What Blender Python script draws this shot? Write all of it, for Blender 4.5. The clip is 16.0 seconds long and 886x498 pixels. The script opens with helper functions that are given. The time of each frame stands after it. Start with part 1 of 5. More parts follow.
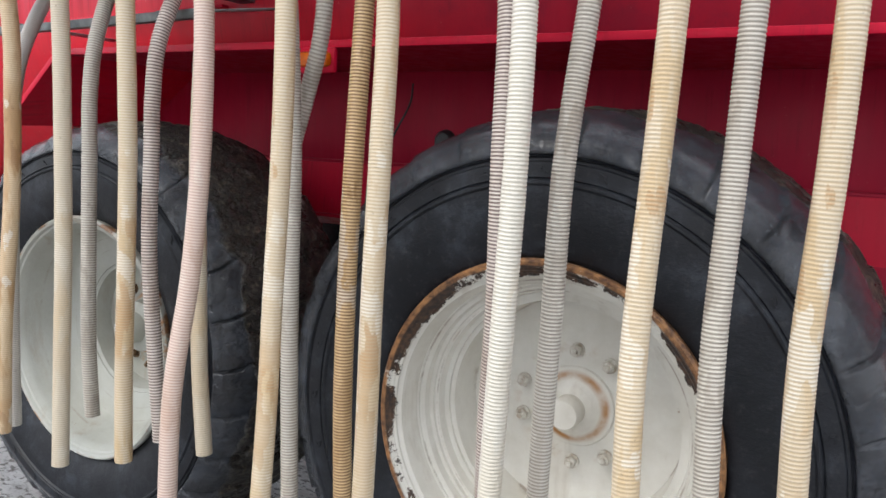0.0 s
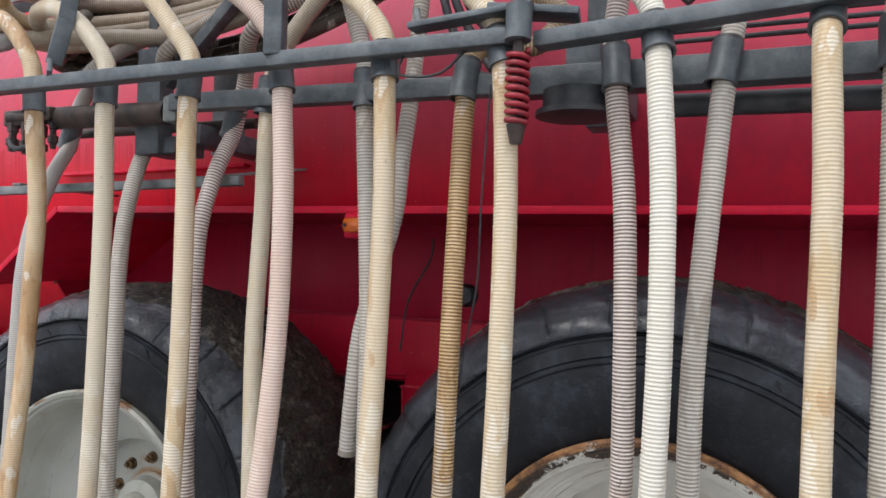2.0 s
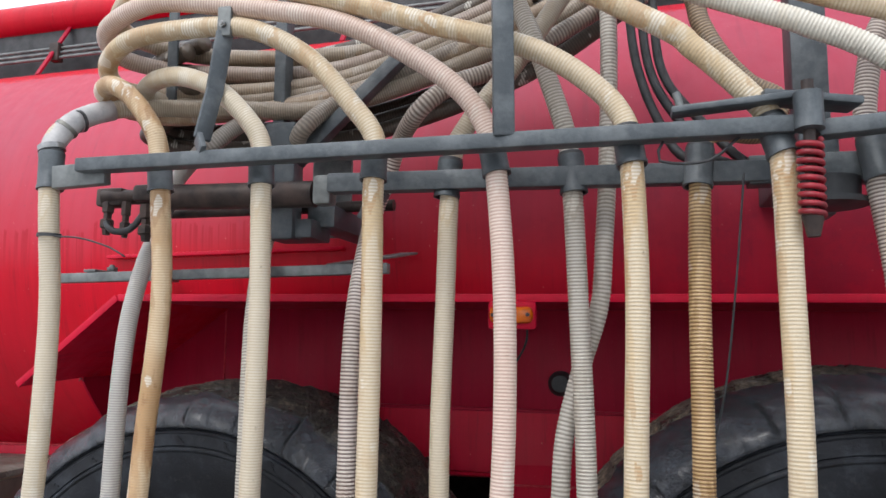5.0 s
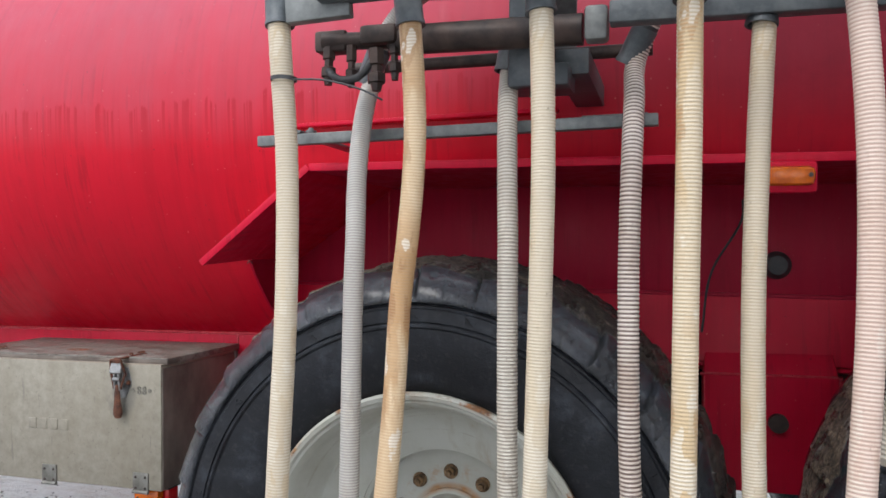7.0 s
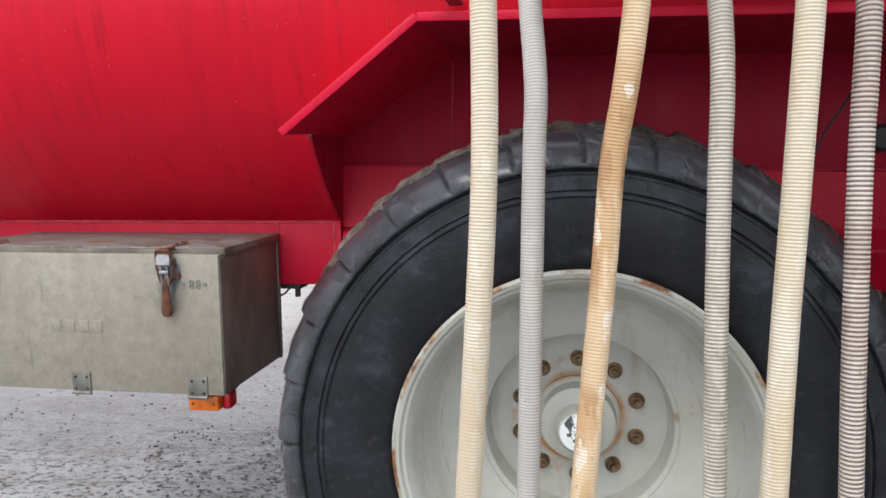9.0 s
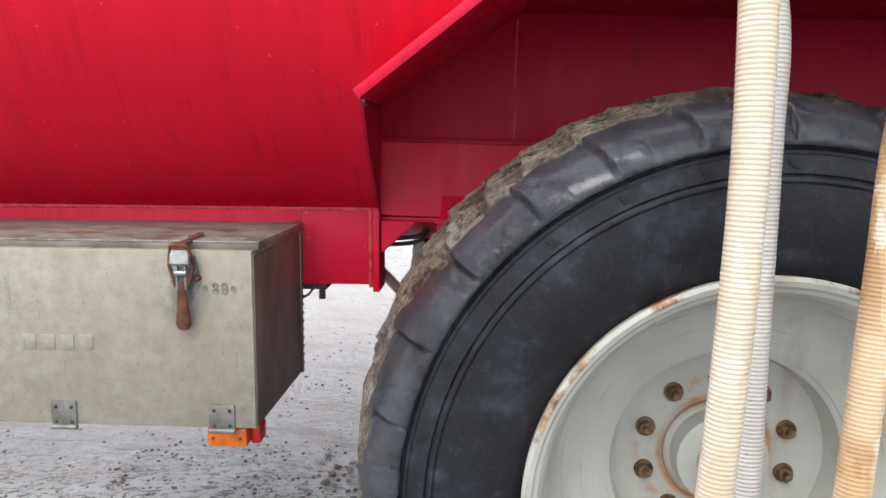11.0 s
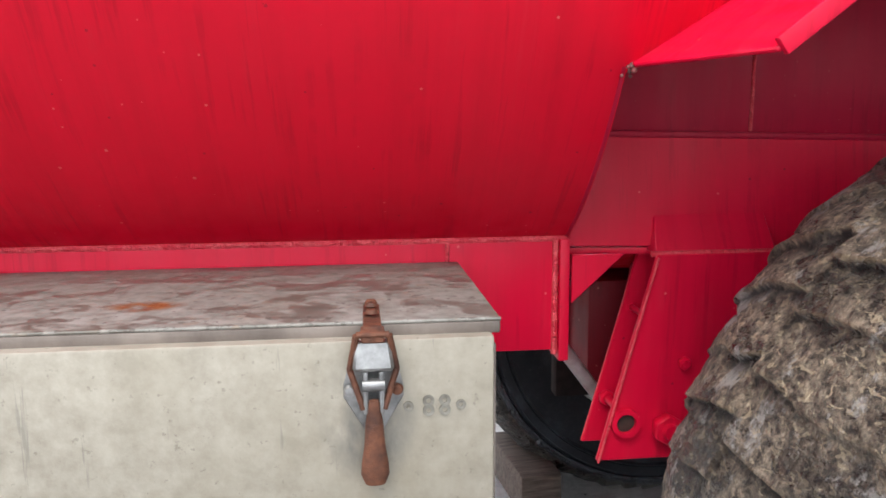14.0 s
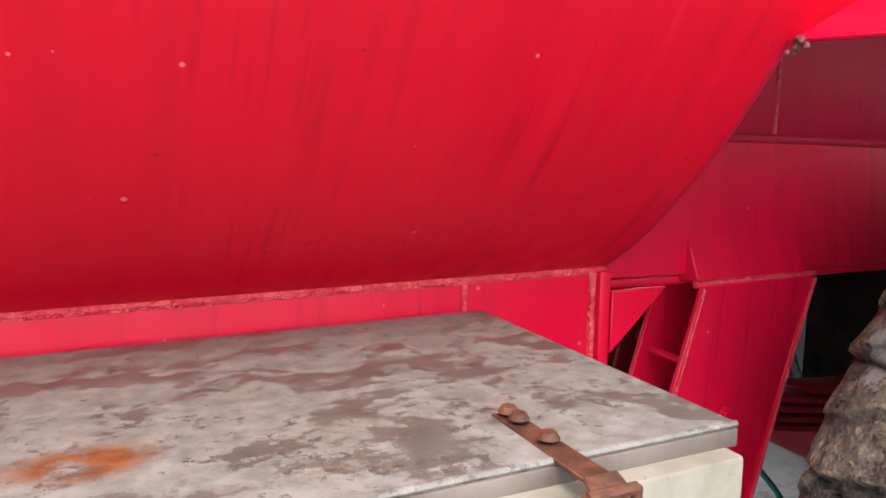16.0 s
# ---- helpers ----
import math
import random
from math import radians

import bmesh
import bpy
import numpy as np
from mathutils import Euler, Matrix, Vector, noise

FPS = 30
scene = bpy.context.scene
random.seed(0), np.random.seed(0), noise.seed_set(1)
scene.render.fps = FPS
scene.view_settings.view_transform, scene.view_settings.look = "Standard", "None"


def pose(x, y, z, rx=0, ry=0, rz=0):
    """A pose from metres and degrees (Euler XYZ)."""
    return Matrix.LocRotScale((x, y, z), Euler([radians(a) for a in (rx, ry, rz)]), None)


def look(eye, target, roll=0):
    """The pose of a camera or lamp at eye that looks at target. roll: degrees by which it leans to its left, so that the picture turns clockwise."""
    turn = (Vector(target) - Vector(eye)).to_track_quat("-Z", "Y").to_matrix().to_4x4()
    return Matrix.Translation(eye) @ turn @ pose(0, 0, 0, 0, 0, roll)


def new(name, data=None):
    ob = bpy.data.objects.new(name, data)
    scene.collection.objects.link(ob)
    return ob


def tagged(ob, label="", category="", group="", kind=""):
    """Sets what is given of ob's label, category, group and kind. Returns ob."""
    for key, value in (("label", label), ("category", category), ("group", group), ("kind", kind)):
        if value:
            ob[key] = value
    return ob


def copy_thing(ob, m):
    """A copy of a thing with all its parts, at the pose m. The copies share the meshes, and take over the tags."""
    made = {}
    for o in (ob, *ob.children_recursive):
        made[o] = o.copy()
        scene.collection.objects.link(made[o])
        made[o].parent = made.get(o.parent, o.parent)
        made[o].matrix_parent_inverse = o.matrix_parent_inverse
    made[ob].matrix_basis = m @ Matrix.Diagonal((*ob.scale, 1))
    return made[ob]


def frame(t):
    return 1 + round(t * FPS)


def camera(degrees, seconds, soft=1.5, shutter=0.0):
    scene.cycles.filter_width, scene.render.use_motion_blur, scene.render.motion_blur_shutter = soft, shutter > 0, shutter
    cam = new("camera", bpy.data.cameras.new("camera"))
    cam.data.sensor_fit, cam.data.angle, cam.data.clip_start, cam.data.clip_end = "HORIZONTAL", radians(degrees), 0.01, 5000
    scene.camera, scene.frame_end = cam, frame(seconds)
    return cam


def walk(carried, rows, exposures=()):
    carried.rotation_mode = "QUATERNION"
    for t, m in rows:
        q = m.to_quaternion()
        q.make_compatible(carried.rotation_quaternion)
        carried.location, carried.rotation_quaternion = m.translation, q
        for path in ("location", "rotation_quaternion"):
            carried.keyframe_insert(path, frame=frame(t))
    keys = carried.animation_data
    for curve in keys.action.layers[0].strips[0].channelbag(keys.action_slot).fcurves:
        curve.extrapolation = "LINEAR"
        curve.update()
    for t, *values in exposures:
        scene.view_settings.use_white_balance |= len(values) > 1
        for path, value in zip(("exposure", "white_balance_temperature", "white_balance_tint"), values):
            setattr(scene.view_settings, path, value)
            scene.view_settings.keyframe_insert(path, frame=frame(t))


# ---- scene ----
cam = camera(61.2, 16.0, soft=1.6, shutter=0.0)
PATH = [
    (0, (0.108, 0.218, 1.42), (-0.857, 1.951, 1.167), 1.7),
    (0.5, (0.025, 0.212, 1.464), (-0.92, 1.967, 1.298), 0.9),
    (1, (-0.104, 0.143, 1.505), (-0.933, 1.961, 1.412), -0.5),
    (1.5, (-0.201, 0.086, 1.532), (-0.98, 1.928, 1.495), -0.5),
    (2, (-0.3, 0.094, 1.56), (-1.069, 1.94, 1.617), 0.7),
    (2.5, (-0.411, 0.107, 1.596), (-1.1, 1.977, 1.767), 1.8),
    (3, (-0.522, 0.052, 1.61), (-1.043, 1.966, 1.864), 1.0),
    (5.3, (-1.143, -0.024, 1.62), (-1.628, 1.901, 1.857), -0.4),
    (5.5, (-1.206, -0.046, 1.606), (-1.695, 1.881, 1.818), -0.3),
    (6, (-1.37, -0.06, 1.577), (-1.886, 1.868, 1.706), -0.6),
    (6.5, (-1.517, -0.003, 1.548), (-2.061, 1.921, 1.606), -0.8),
    (7, (-1.644, 0.101, 1.512), (-2.226, 2.015, 1.524), -0.4),
    (7.5, (-1.813, 0.14, 1.489), (-2.396, 2.053, 1.427), -0.5),
    (8, (-1.986, 0.122, 1.438), (-2.546, 2.038, 1.325), -0.5),
    (8.2, (-2.044, 0.127, 1.426), (-2.578, 2.05, 1.285), -0.5),
    (10.3, (-2.626, 0.402, 1.403), (-2.651, 2.379, 1.103), -0.2),
    (10.5, (-2.666, 0.438, 1.398), (-2.699, 2.415, 1.098), 0.2),
    (11, (-2.76, 0.561, 1.391), (-2.862, 2.538, 1.112), 0.4),
    (11.5, (-2.893, 0.668, 1.389), (-2.973, 2.648, 1.115), 0.1),
    (12, (-3.058, 0.772, 1.396), (-3.028, 2.751, 1.113), -0.7),
    (12.5, (-3.157, 0.905, 1.383), (-3.089, 2.88, 1.073), 0.3),
    (13, (-3.235, 1.069, 1.389), (-3.162, 3.042, 1.073), 1.4),
    (13.5, (-3.318, 1.201, 1.391), (-3.224, 3.176, 1.088), 1.0),
    (14, (-3.451, 1.314, 1.398), (-3.239, 3.28, 1.098), -0.4),
    (14.5, (-3.523, 1.419, 1.388), (-3.231, 3.372, 1.074), -0.1),
    (15, (-3.562, 1.58, 1.382), (-3.178, 3.518, 1.07), 0.8),
    (15.5, (-3.619, 1.716, 1.378), (-3.036, 3.606, 1.086), 1.4),
    (16, (-3.745, 1.83, 1.389), (-2.895, 3.617, 1.098), 0.6),
]
EXPOSURES = [(0.0, 0.34, 6500, 10), (3.0, 0.17, 6440, 10), (5.5, 0.20, 6420, 10), (8.0, 0.34, 6460, 10), (10.5, 0.64, 6500, 10), (12.5, 0.92, 6540, 10), (14.5, 1.08, 6520, 10), (16.0, 1.40, 6700, 10)]
walk(cam, [(t, look(eye, target, roll)) for t, eye, target, roll in PATH], EXPOSURES)
# ---- world, sun ----
world = bpy.data.worlds.new("overcast_sky")
scene.world = world
world.use_nodes = True
wn, wl = world.node_tree.nodes, world.node_tree.links
bg = wn["Background"]
sky = wn.new("ShaderNodeTexSky")
sky.sky_type = "NISHITA"
sky.sun_disc = False
sky.sun_elevation, sky.sun_rotation = radians(50), radians(200)
sky.dust_density = 4.0
haze = wn.new("ShaderNodeMix")
haze.data_type = "RGBA"
haze.inputs[0].default_value = 0.82
haze.inputs[7].default_value = (11.3, 12.0, 13.0, 1)
wl.new(sky.outputs[0], haze.inputs[6])
wl.new(haze.outputs[2], bg.inputs[0])
bg.inputs[1].default_value = 0.13
sun = new("sun", bpy.data.lights.new("sun", "SUN"))
sun.data.energy, sun.data.angle, sun.data.color = 1.2, radians(25), (1.0, 0.97, 0.93)
sun.matrix_world = look((0, 0, 20), (6.0, 14.0, 0))


# ---- materials ----
class Mat:
    """A small helper to write node materials."""

    def __init__(self, name, rough=0.5, metal=0.0):
        self.m = bpy.data.materials.new(name)
        self.m.use_nodes = True
        self.n, self.l = self.m.node_tree.nodes, self.m.node_tree.links
        self.b = self.n["Principled BSDF"]
        self.b.inputs["Roughness"].default_value = rough
        self.b.inputs["Metallic"].default_value = metal
        self.co = self.n.new("ShaderNodeTexCoord").outputs["Object"]

    def coords(self, scale=(1, 1, 1), kind="Object"):
        t = self.n.new("ShaderNodeTexCoord")
        mp = self.n.new("ShaderNodeMapping")
        mp.inputs["Scale"].default_value = scale
        self.l.new(t.outputs[kind], mp.inputs[0])
        return mp.outputs[0]

    def noise(self, scale, detail=5, rough=0.6, stretch=(1, 1, 1), low=0.35, high=0.65, distort=0.0):
        t = self.n.new("ShaderNodeTexNoise")
        t.inputs["Scale"].default_value, t.inputs["Detail"].default_value = scale, detail
        t.inputs["Roughness"].default_value, t.inputs["Distortion"].default_value = rough, distort
        self.l.new(self.coords(stretch), t.inputs["Vector"])
        r = self.n.new("ShaderNodeMapRange")
        r.inputs[1].default_value, r.inputs[2].default_value = low, high
        self.l.new(t.outputs[0], r.inputs[0])
        return r.outputs[0]

    def ramp(self, value, low, high, a=0.0, b=1.0):
        r = self.n.new("ShaderNodeMapRange")
        r.inputs[1].default_value, r.inputs[2].default_value = low, high
        r.inputs[3].default_value, r.inputs[4].default_value = a, b
        self.l.new(value, r.inputs[0])
        return r.outputs[0]

    def math(self, op, a, b=0.0):
        t = self.n.new("ShaderNodeMath")
        t.operation = op
        for k, v in ((0, a), (1, b)):
            if isinstance(v, (int, float)):
                t.inputs[k].default_value = v
            else:
                self.l.new(v, t.inputs[k])
        return t.outputs[0]

    def mix(self, fac, a, b):
        t = self.n.new("ShaderNodeMix")
        t.data_type = "RGBA"
        for k, v in ((0, fac), (6, a), (7, b)):
            if isinstance(v, (int, float)):
                t.inputs[k].default_value = v
            elif isinstance(v, tuple):
                t.inputs[k].default_value = (*v, 1)
            else:
                self.l.new(v, t.inputs[k])
        return t.outputs[2]

    def axis(self, k):
        t = self.n.new("ShaderNodeSeparateXYZ")
        self.l.new(self.coords(), t.inputs[0])
        return t.outputs[k]

    def attribute(self, name):
        t = self.n.new("ShaderNodeAttribute")
        t.attribute_name = name
        return t.outputs["Fac"]

    def random(self):
        return self.n.new("ShaderNodeObjectInfo").outputs["Random"]

    def island(self):
        return self.n.new("ShaderNodeNewGeometry").outputs["Random Per Island"]

    def colour(self, v):
        if isinstance(v, tuple):
            self.b.inputs["Base Color"].default_value = (*v, 1)
        else:
            self.l.new(v, self.b.inputs["Base Color"])
        return self

    def set(self, key, v):
        if isinstance(v, (int, float)):
            self.b.inputs[key].default_value = v
        else:
            self.l.new(v, self.b.inputs[key])
        return self

    def bump(self, height, strength=0.3, distance=0.01):
        t = self.n.new("ShaderNodeBump")
        t.inputs["Strength"].default_value, t.inputs["Distance"].default_value = strength, distance
        self.l.new(height, t.inputs["Height"])
        self.l.new(t.outputs[0], self.b.inputs["Normal"])
        return self


def red_paint(name, base, streak, rough, streaks=0.5, runs=0.0, specks=1.0):
    m = Mat(name)
    run = m.noise(3.0, 6, 0.65, (7, 0.3, 0.4), 0.44, 0.66)
    fine = m.math("MULTIPLY", m.noise(52.0, 4, 0.65, (1, 0.03, 0.05), 0.54, 0.62), m.noise(7.0, 4, 0.6, (1, 1, 1), 0.42, 0.60))
    blot = m.noise(1.6, 4, 0.6, (1, 1, 1), 0.35, 0.7)
    c = m.mix(m.math("MULTIPLY", blot, 0.45), base, streak)
    c = m.mix(m.math("MULTIPLY", run, streaks), c, streak)
    c = m.mix(m.math("MULTIPLY", fine, streaks * 0.9), c, tuple(v * 0.62 for v in streak))
    chalk = m.math("MULTIPLY", m.noise(38.0, 4, 0.65, (1, 0.03, 0.06), 0.56, 0.70), m.noise(5.0, 4, 0.6, (1, 1, 1), 0.45, 0.62))
    c = m.mix(m.math("MULTIPLY", chalk, streaks * 0.09), c, (0.62, 0.20, 0.22))
    speck = m.n.new("ShaderNodeTexVoronoi")
    speck.inputs["Scale"].default_value = 42.0
    m.l.new(m.coords(), speck.inputs["Vector"])
    chance = m.n.new("ShaderNodeSeparateColor")
    m.l.new(speck.outputs["Color"], chance.inputs[0])
    size = m.ramp(chance.outputs[2], 0, 1, 0.05, 0.13)
    dot = m.math("MULTIPLY", m.math("LESS_THAN", speck.outputs["Distance"], size), m.math("GREATER_THAN", chance.outputs[0], 0.62))
    pale = m.math("MULTIPLY", dot, m.math("GREATER_THAN", chance.outputs[1], 0.55))
    dark = m.math("MULTIPLY", dot, m.math("LESS_THAN", chance.outputs[1], 0.35))
    c = m.mix(m.math("MULTIPLY", pale, 0.30 * specks), c, (0.80, 0.34, 0.28))
    c = m.mix(m.math("MULTIPLY", dark, 0.55 * specks), c, (0.10, 0.01, 0.014))
    rough_v = m.ramp(m.noise(8, 5, 0.6, (3, 3, 0.6)), 0, 1, rough, rough + 0.18)
    if runs:
        # dried water runs that start along one ragged level
        z = m.axis(2)
        lines = m.noise(74, 2, 0.5, (1, 0.02, 0.012), 0.50, 0.58)
        level = m.math("ADD", z, m.math("MULTIPLY", m.noise(20, 3, 0.6, (1, 0.02, 0.01), 0.3, 0.7), 0.045))
        level = m.math("ADD", level, m.math("MULTIPLY", m.noise(1.2, 2, 0.5, (1, 0.02, 0.01), 0.3, 0.7), 0.06))
        band = m.math("MULTIPLY", m.ramp(level, 2.075, 2.085, 1, 0), m.ramp(level, 1.90, 2.06, 0, 1))
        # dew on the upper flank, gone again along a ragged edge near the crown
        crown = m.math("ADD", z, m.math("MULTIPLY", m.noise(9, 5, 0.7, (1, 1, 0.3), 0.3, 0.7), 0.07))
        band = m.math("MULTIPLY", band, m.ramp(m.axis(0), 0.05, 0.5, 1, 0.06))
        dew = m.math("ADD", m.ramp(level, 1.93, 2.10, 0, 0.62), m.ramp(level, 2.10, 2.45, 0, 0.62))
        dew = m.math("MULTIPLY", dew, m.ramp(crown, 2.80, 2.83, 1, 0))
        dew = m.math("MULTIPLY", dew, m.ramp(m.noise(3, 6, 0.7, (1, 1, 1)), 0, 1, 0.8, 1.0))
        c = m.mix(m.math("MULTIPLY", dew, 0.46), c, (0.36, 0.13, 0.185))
        c = m.mix(m.math("MULTIPLY", m.math("MULTIPLY", lines, band), runs), c, (0.36, 0.003, 0.014))
        rough_v = m.math("ADD", rough_v, m.math("MULTIPLY", dew, 0.22))
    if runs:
        # duller, darker crimson on the rear flank, ragged towards the front
        dull_rear = m.math("ADD", m.axis(0), m.math("MULTIPLY", m.noise(2.2, 6, 0.65, (1, 1, 0.6), 0.3, 0.7), 0.7))
        dull_rear = m.math("MULTIPLY", m.ramp(dull_rear, 0.9, 2.2, 0, 0.72), m.ramp(level, 2.02, 2.30, 1, 0.35))
        dull_rear = m.math("MULTIPLY", dull_rear, m.ramp(m.noise(14, 6, 0.7), 0.3, 0.7, 0.85, 1.0))
        c = m.mix(dull_rear, c, (0.150, 0.007, 0.028))
        rough_v = m.math("ADD", rough_v, m.math("MULTIPLY", dull_rear, 0.25))
    m.colour(c)
    m.set("Roughness", rough_v)
    m.set("Specular IOR Level", 0.22)
    m.bump(m.math("ADD", m.math("MULTIPLY", dot, 1.6 * specks), m.math("ADD", m.noise(5, 3, 0.5), m.math("MULTIPLY", m.noise(60, 4, 0.6), 0.08))), 0.12, 0.008)
    return m.m


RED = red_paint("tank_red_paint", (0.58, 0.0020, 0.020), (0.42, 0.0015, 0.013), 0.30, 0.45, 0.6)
RED_FRAME = red_paint("frame_red_paint", (0.60, 0.003, 0.034), (0.45, 0.0025, 0.022), 0.34, 0.45)
# dusty darker copy of the red, with the mudguard's shade in its colour
RED_PANEL = red_paint("dusty_shaded_crimson_paint", (0.40, 0.005, 0.032), (0.28, 0.005, 0.024), 0.42, 0.4, 0.0, 0.2)
RED_DARK = red_paint("dark_red_paint", (0.22, 0.008, 0.018), (0.13, 0.008, 0.014), 0.45, 0.5)

m = Mat("weld_bead_red")
m.colour(m.mix(m.noise(60, 3), (0.54, 0.012, 0.036), (0.64, 0.070, 0.085))).set("Roughness", 0.45).bump(m.noise(90, 3), 0.7, 0.006)
WELD = m.m
m = Mat("bare_scraped_steel")
m.colour(m.mix(m.noise(40, 4), (0.05, 0.032, 0.028), (0.20, 0.035, 0.035))).set("Roughness", 0.6)
SCRAPE = m.m

m = Mat("black_tyre_rubber")
dirt = m.noise(7, 6, 0.65, (1, 1, 1), 0.45, 0.75)
c = m.mix(dirt, (0.0075, 0.0085, 0.0115), (0.019, 0.022, 0.029))
wipe = m.noise(7, 5, 0.65, (1, 1, 1), 0.56, 0.66)
c = m.mix(m.math("MULTIPLY", wipe, 0.5), c, (0.045, 0.052, 0.064))
c = m.mix(m.math("MULTIPLY", m.noise(55, 4, 0.7, (1, 1, 1), 0.55, 0.75), 0.35), c, (0.07, 0.07, 0.072))
m.colour(c).set("Roughness", m.ramp(m.noise(9, 5), 0, 1, 0.36, 0.58)).set("Specular IOR Level", 0.34).bump(m.math("ADD", m.noise(140, 4), m.math("MULTIPLY", m.noise(13, 5, 0.6), 2.0)), 0.14, 0.005)
RUBBER = m.m

m = Mat("caked_mud_and_straw")
grain = m.noise(62, 7, 0.75, (1, 1, 1), 0.40, 0.62)
lump = m.noise(19, 6, 0.7, (1, 1, 1), 0.42, 0.58)
straw = m.noise(80, 3, 0.6, (1, 0.6, 1), 0.57, 0.63, 0.8)
c = m.mix(grain, (0.050, 0.040, 0.033), (0.62, 0.50, 0.37))
c = m.mix(m.math("MULTIPLY", lump, 0.45), c, (0.095, 0.076, 0.060))
c = m.mix(m.math("MULTIPLY", straw, 0.9), c, (0.66, 0.54, 0.37))
wet = m.noise(13, 6, 0.68, (1, 0.6, 1), 0.50, 0.56)
c = m.mix(m.math("MULTIPLY", wet, 0.66), c, (0.030, 0.028, 0.030))
smear = m.noise(9, 7, 0.72, (1, 1.2, 1), 0.565, 0.61)
c = m.mix(m.math("MULTIPLY", smear, 0.85), c, (0.58, 0.55, 0.52))
rim_of_ledge = m.attribute("lip")
c = m.mix(m.math("MULTIPLY", rim_of_ledge, m.noise(25, 5, 0.7, (1, 1, 1), 0.35, 0.55)), c, (0.38, 0.28, 0.17))
# shade below the mud ledges, painted dark into the colour
c = m.mix(m.math("MULTIPLY", m.attribute("wear_shade"), m.noise(30, 5, 0.7, (1, 1, 1), 0.34, 0.50)), c, (0.026, 0.024, 0.025))
c = m.mix(m.math("MULTIPLY", m.ramp(m.axis(0), -0.28, 0.12), m.noise(26, 5, 0.7, (1, 1, 1), 0.25, 0.50)), c, m.mix(grain, (0.018, 0.016, 0.015), (0.075, 0.060, 0.048)))
bare = m.ramp(m.math("ADD", m.attribute("bare"), m.math("MULTIPLY", m.noise(34, 6, 0.7, (1, 1, 1), 0.3, 0.7), 0.5)), 0.55, 0.95)
scuffed = m.mix(m.noise(9, 6, 0.68, (1, 1, 1), 0.40, 0.68), (0.009, 0.0105, 0.0145), (0.036, 0.042, 0.054))
scuffed = m.mix(m.math("MULTIPLY", m.noise(60, 4, 0.7, (1, 1, 1), 0.62, 0.72), 0.4), scuffed, (0.15, 0.155, 0.16))
dusty = m.math("MULTIPLY", m.ramp(m.attribute("bare"), 0.0, 0.9, 1, 0), m.noise(30, 6, 0.7, (1, 1, 1), 0.35, 0.6))
scuffed = m.mix(dusty, scuffed, (0.24, 0.225, 0.20))
# notches in the bare rubber darkened as if shaded
scuffed = m.mix(m.math("MULTIPLY", m.attribute("wear_shade"), 0.7), scuffed, (0.008, 0.009, 0.011))
c = m.mix(bare, c, scuffed)
m.colour(c).set("Roughness", m.ramp(m.math("MAXIMUM", wet, bare), 0, 1, 0.50, 0.25))
m.set("Coat Weight", m.math("MULTIPLY", bare, m.ramp(m.noise(12, 5, 0.65), 0.35, 0.6, 0.10, 0.55))).set("Coat Roughness", 0.20)
m.bump(m.math("MULTIPLY", m.math("ADD", m.noise(75, 6, 0.72), m.math("MULTIPLY", m.noise(20, 5, 0.7), 1.3)), m.ramp(bare, 0, 1, 1.0, 0.12)), 1.0, 0.022)
MUD = m.m


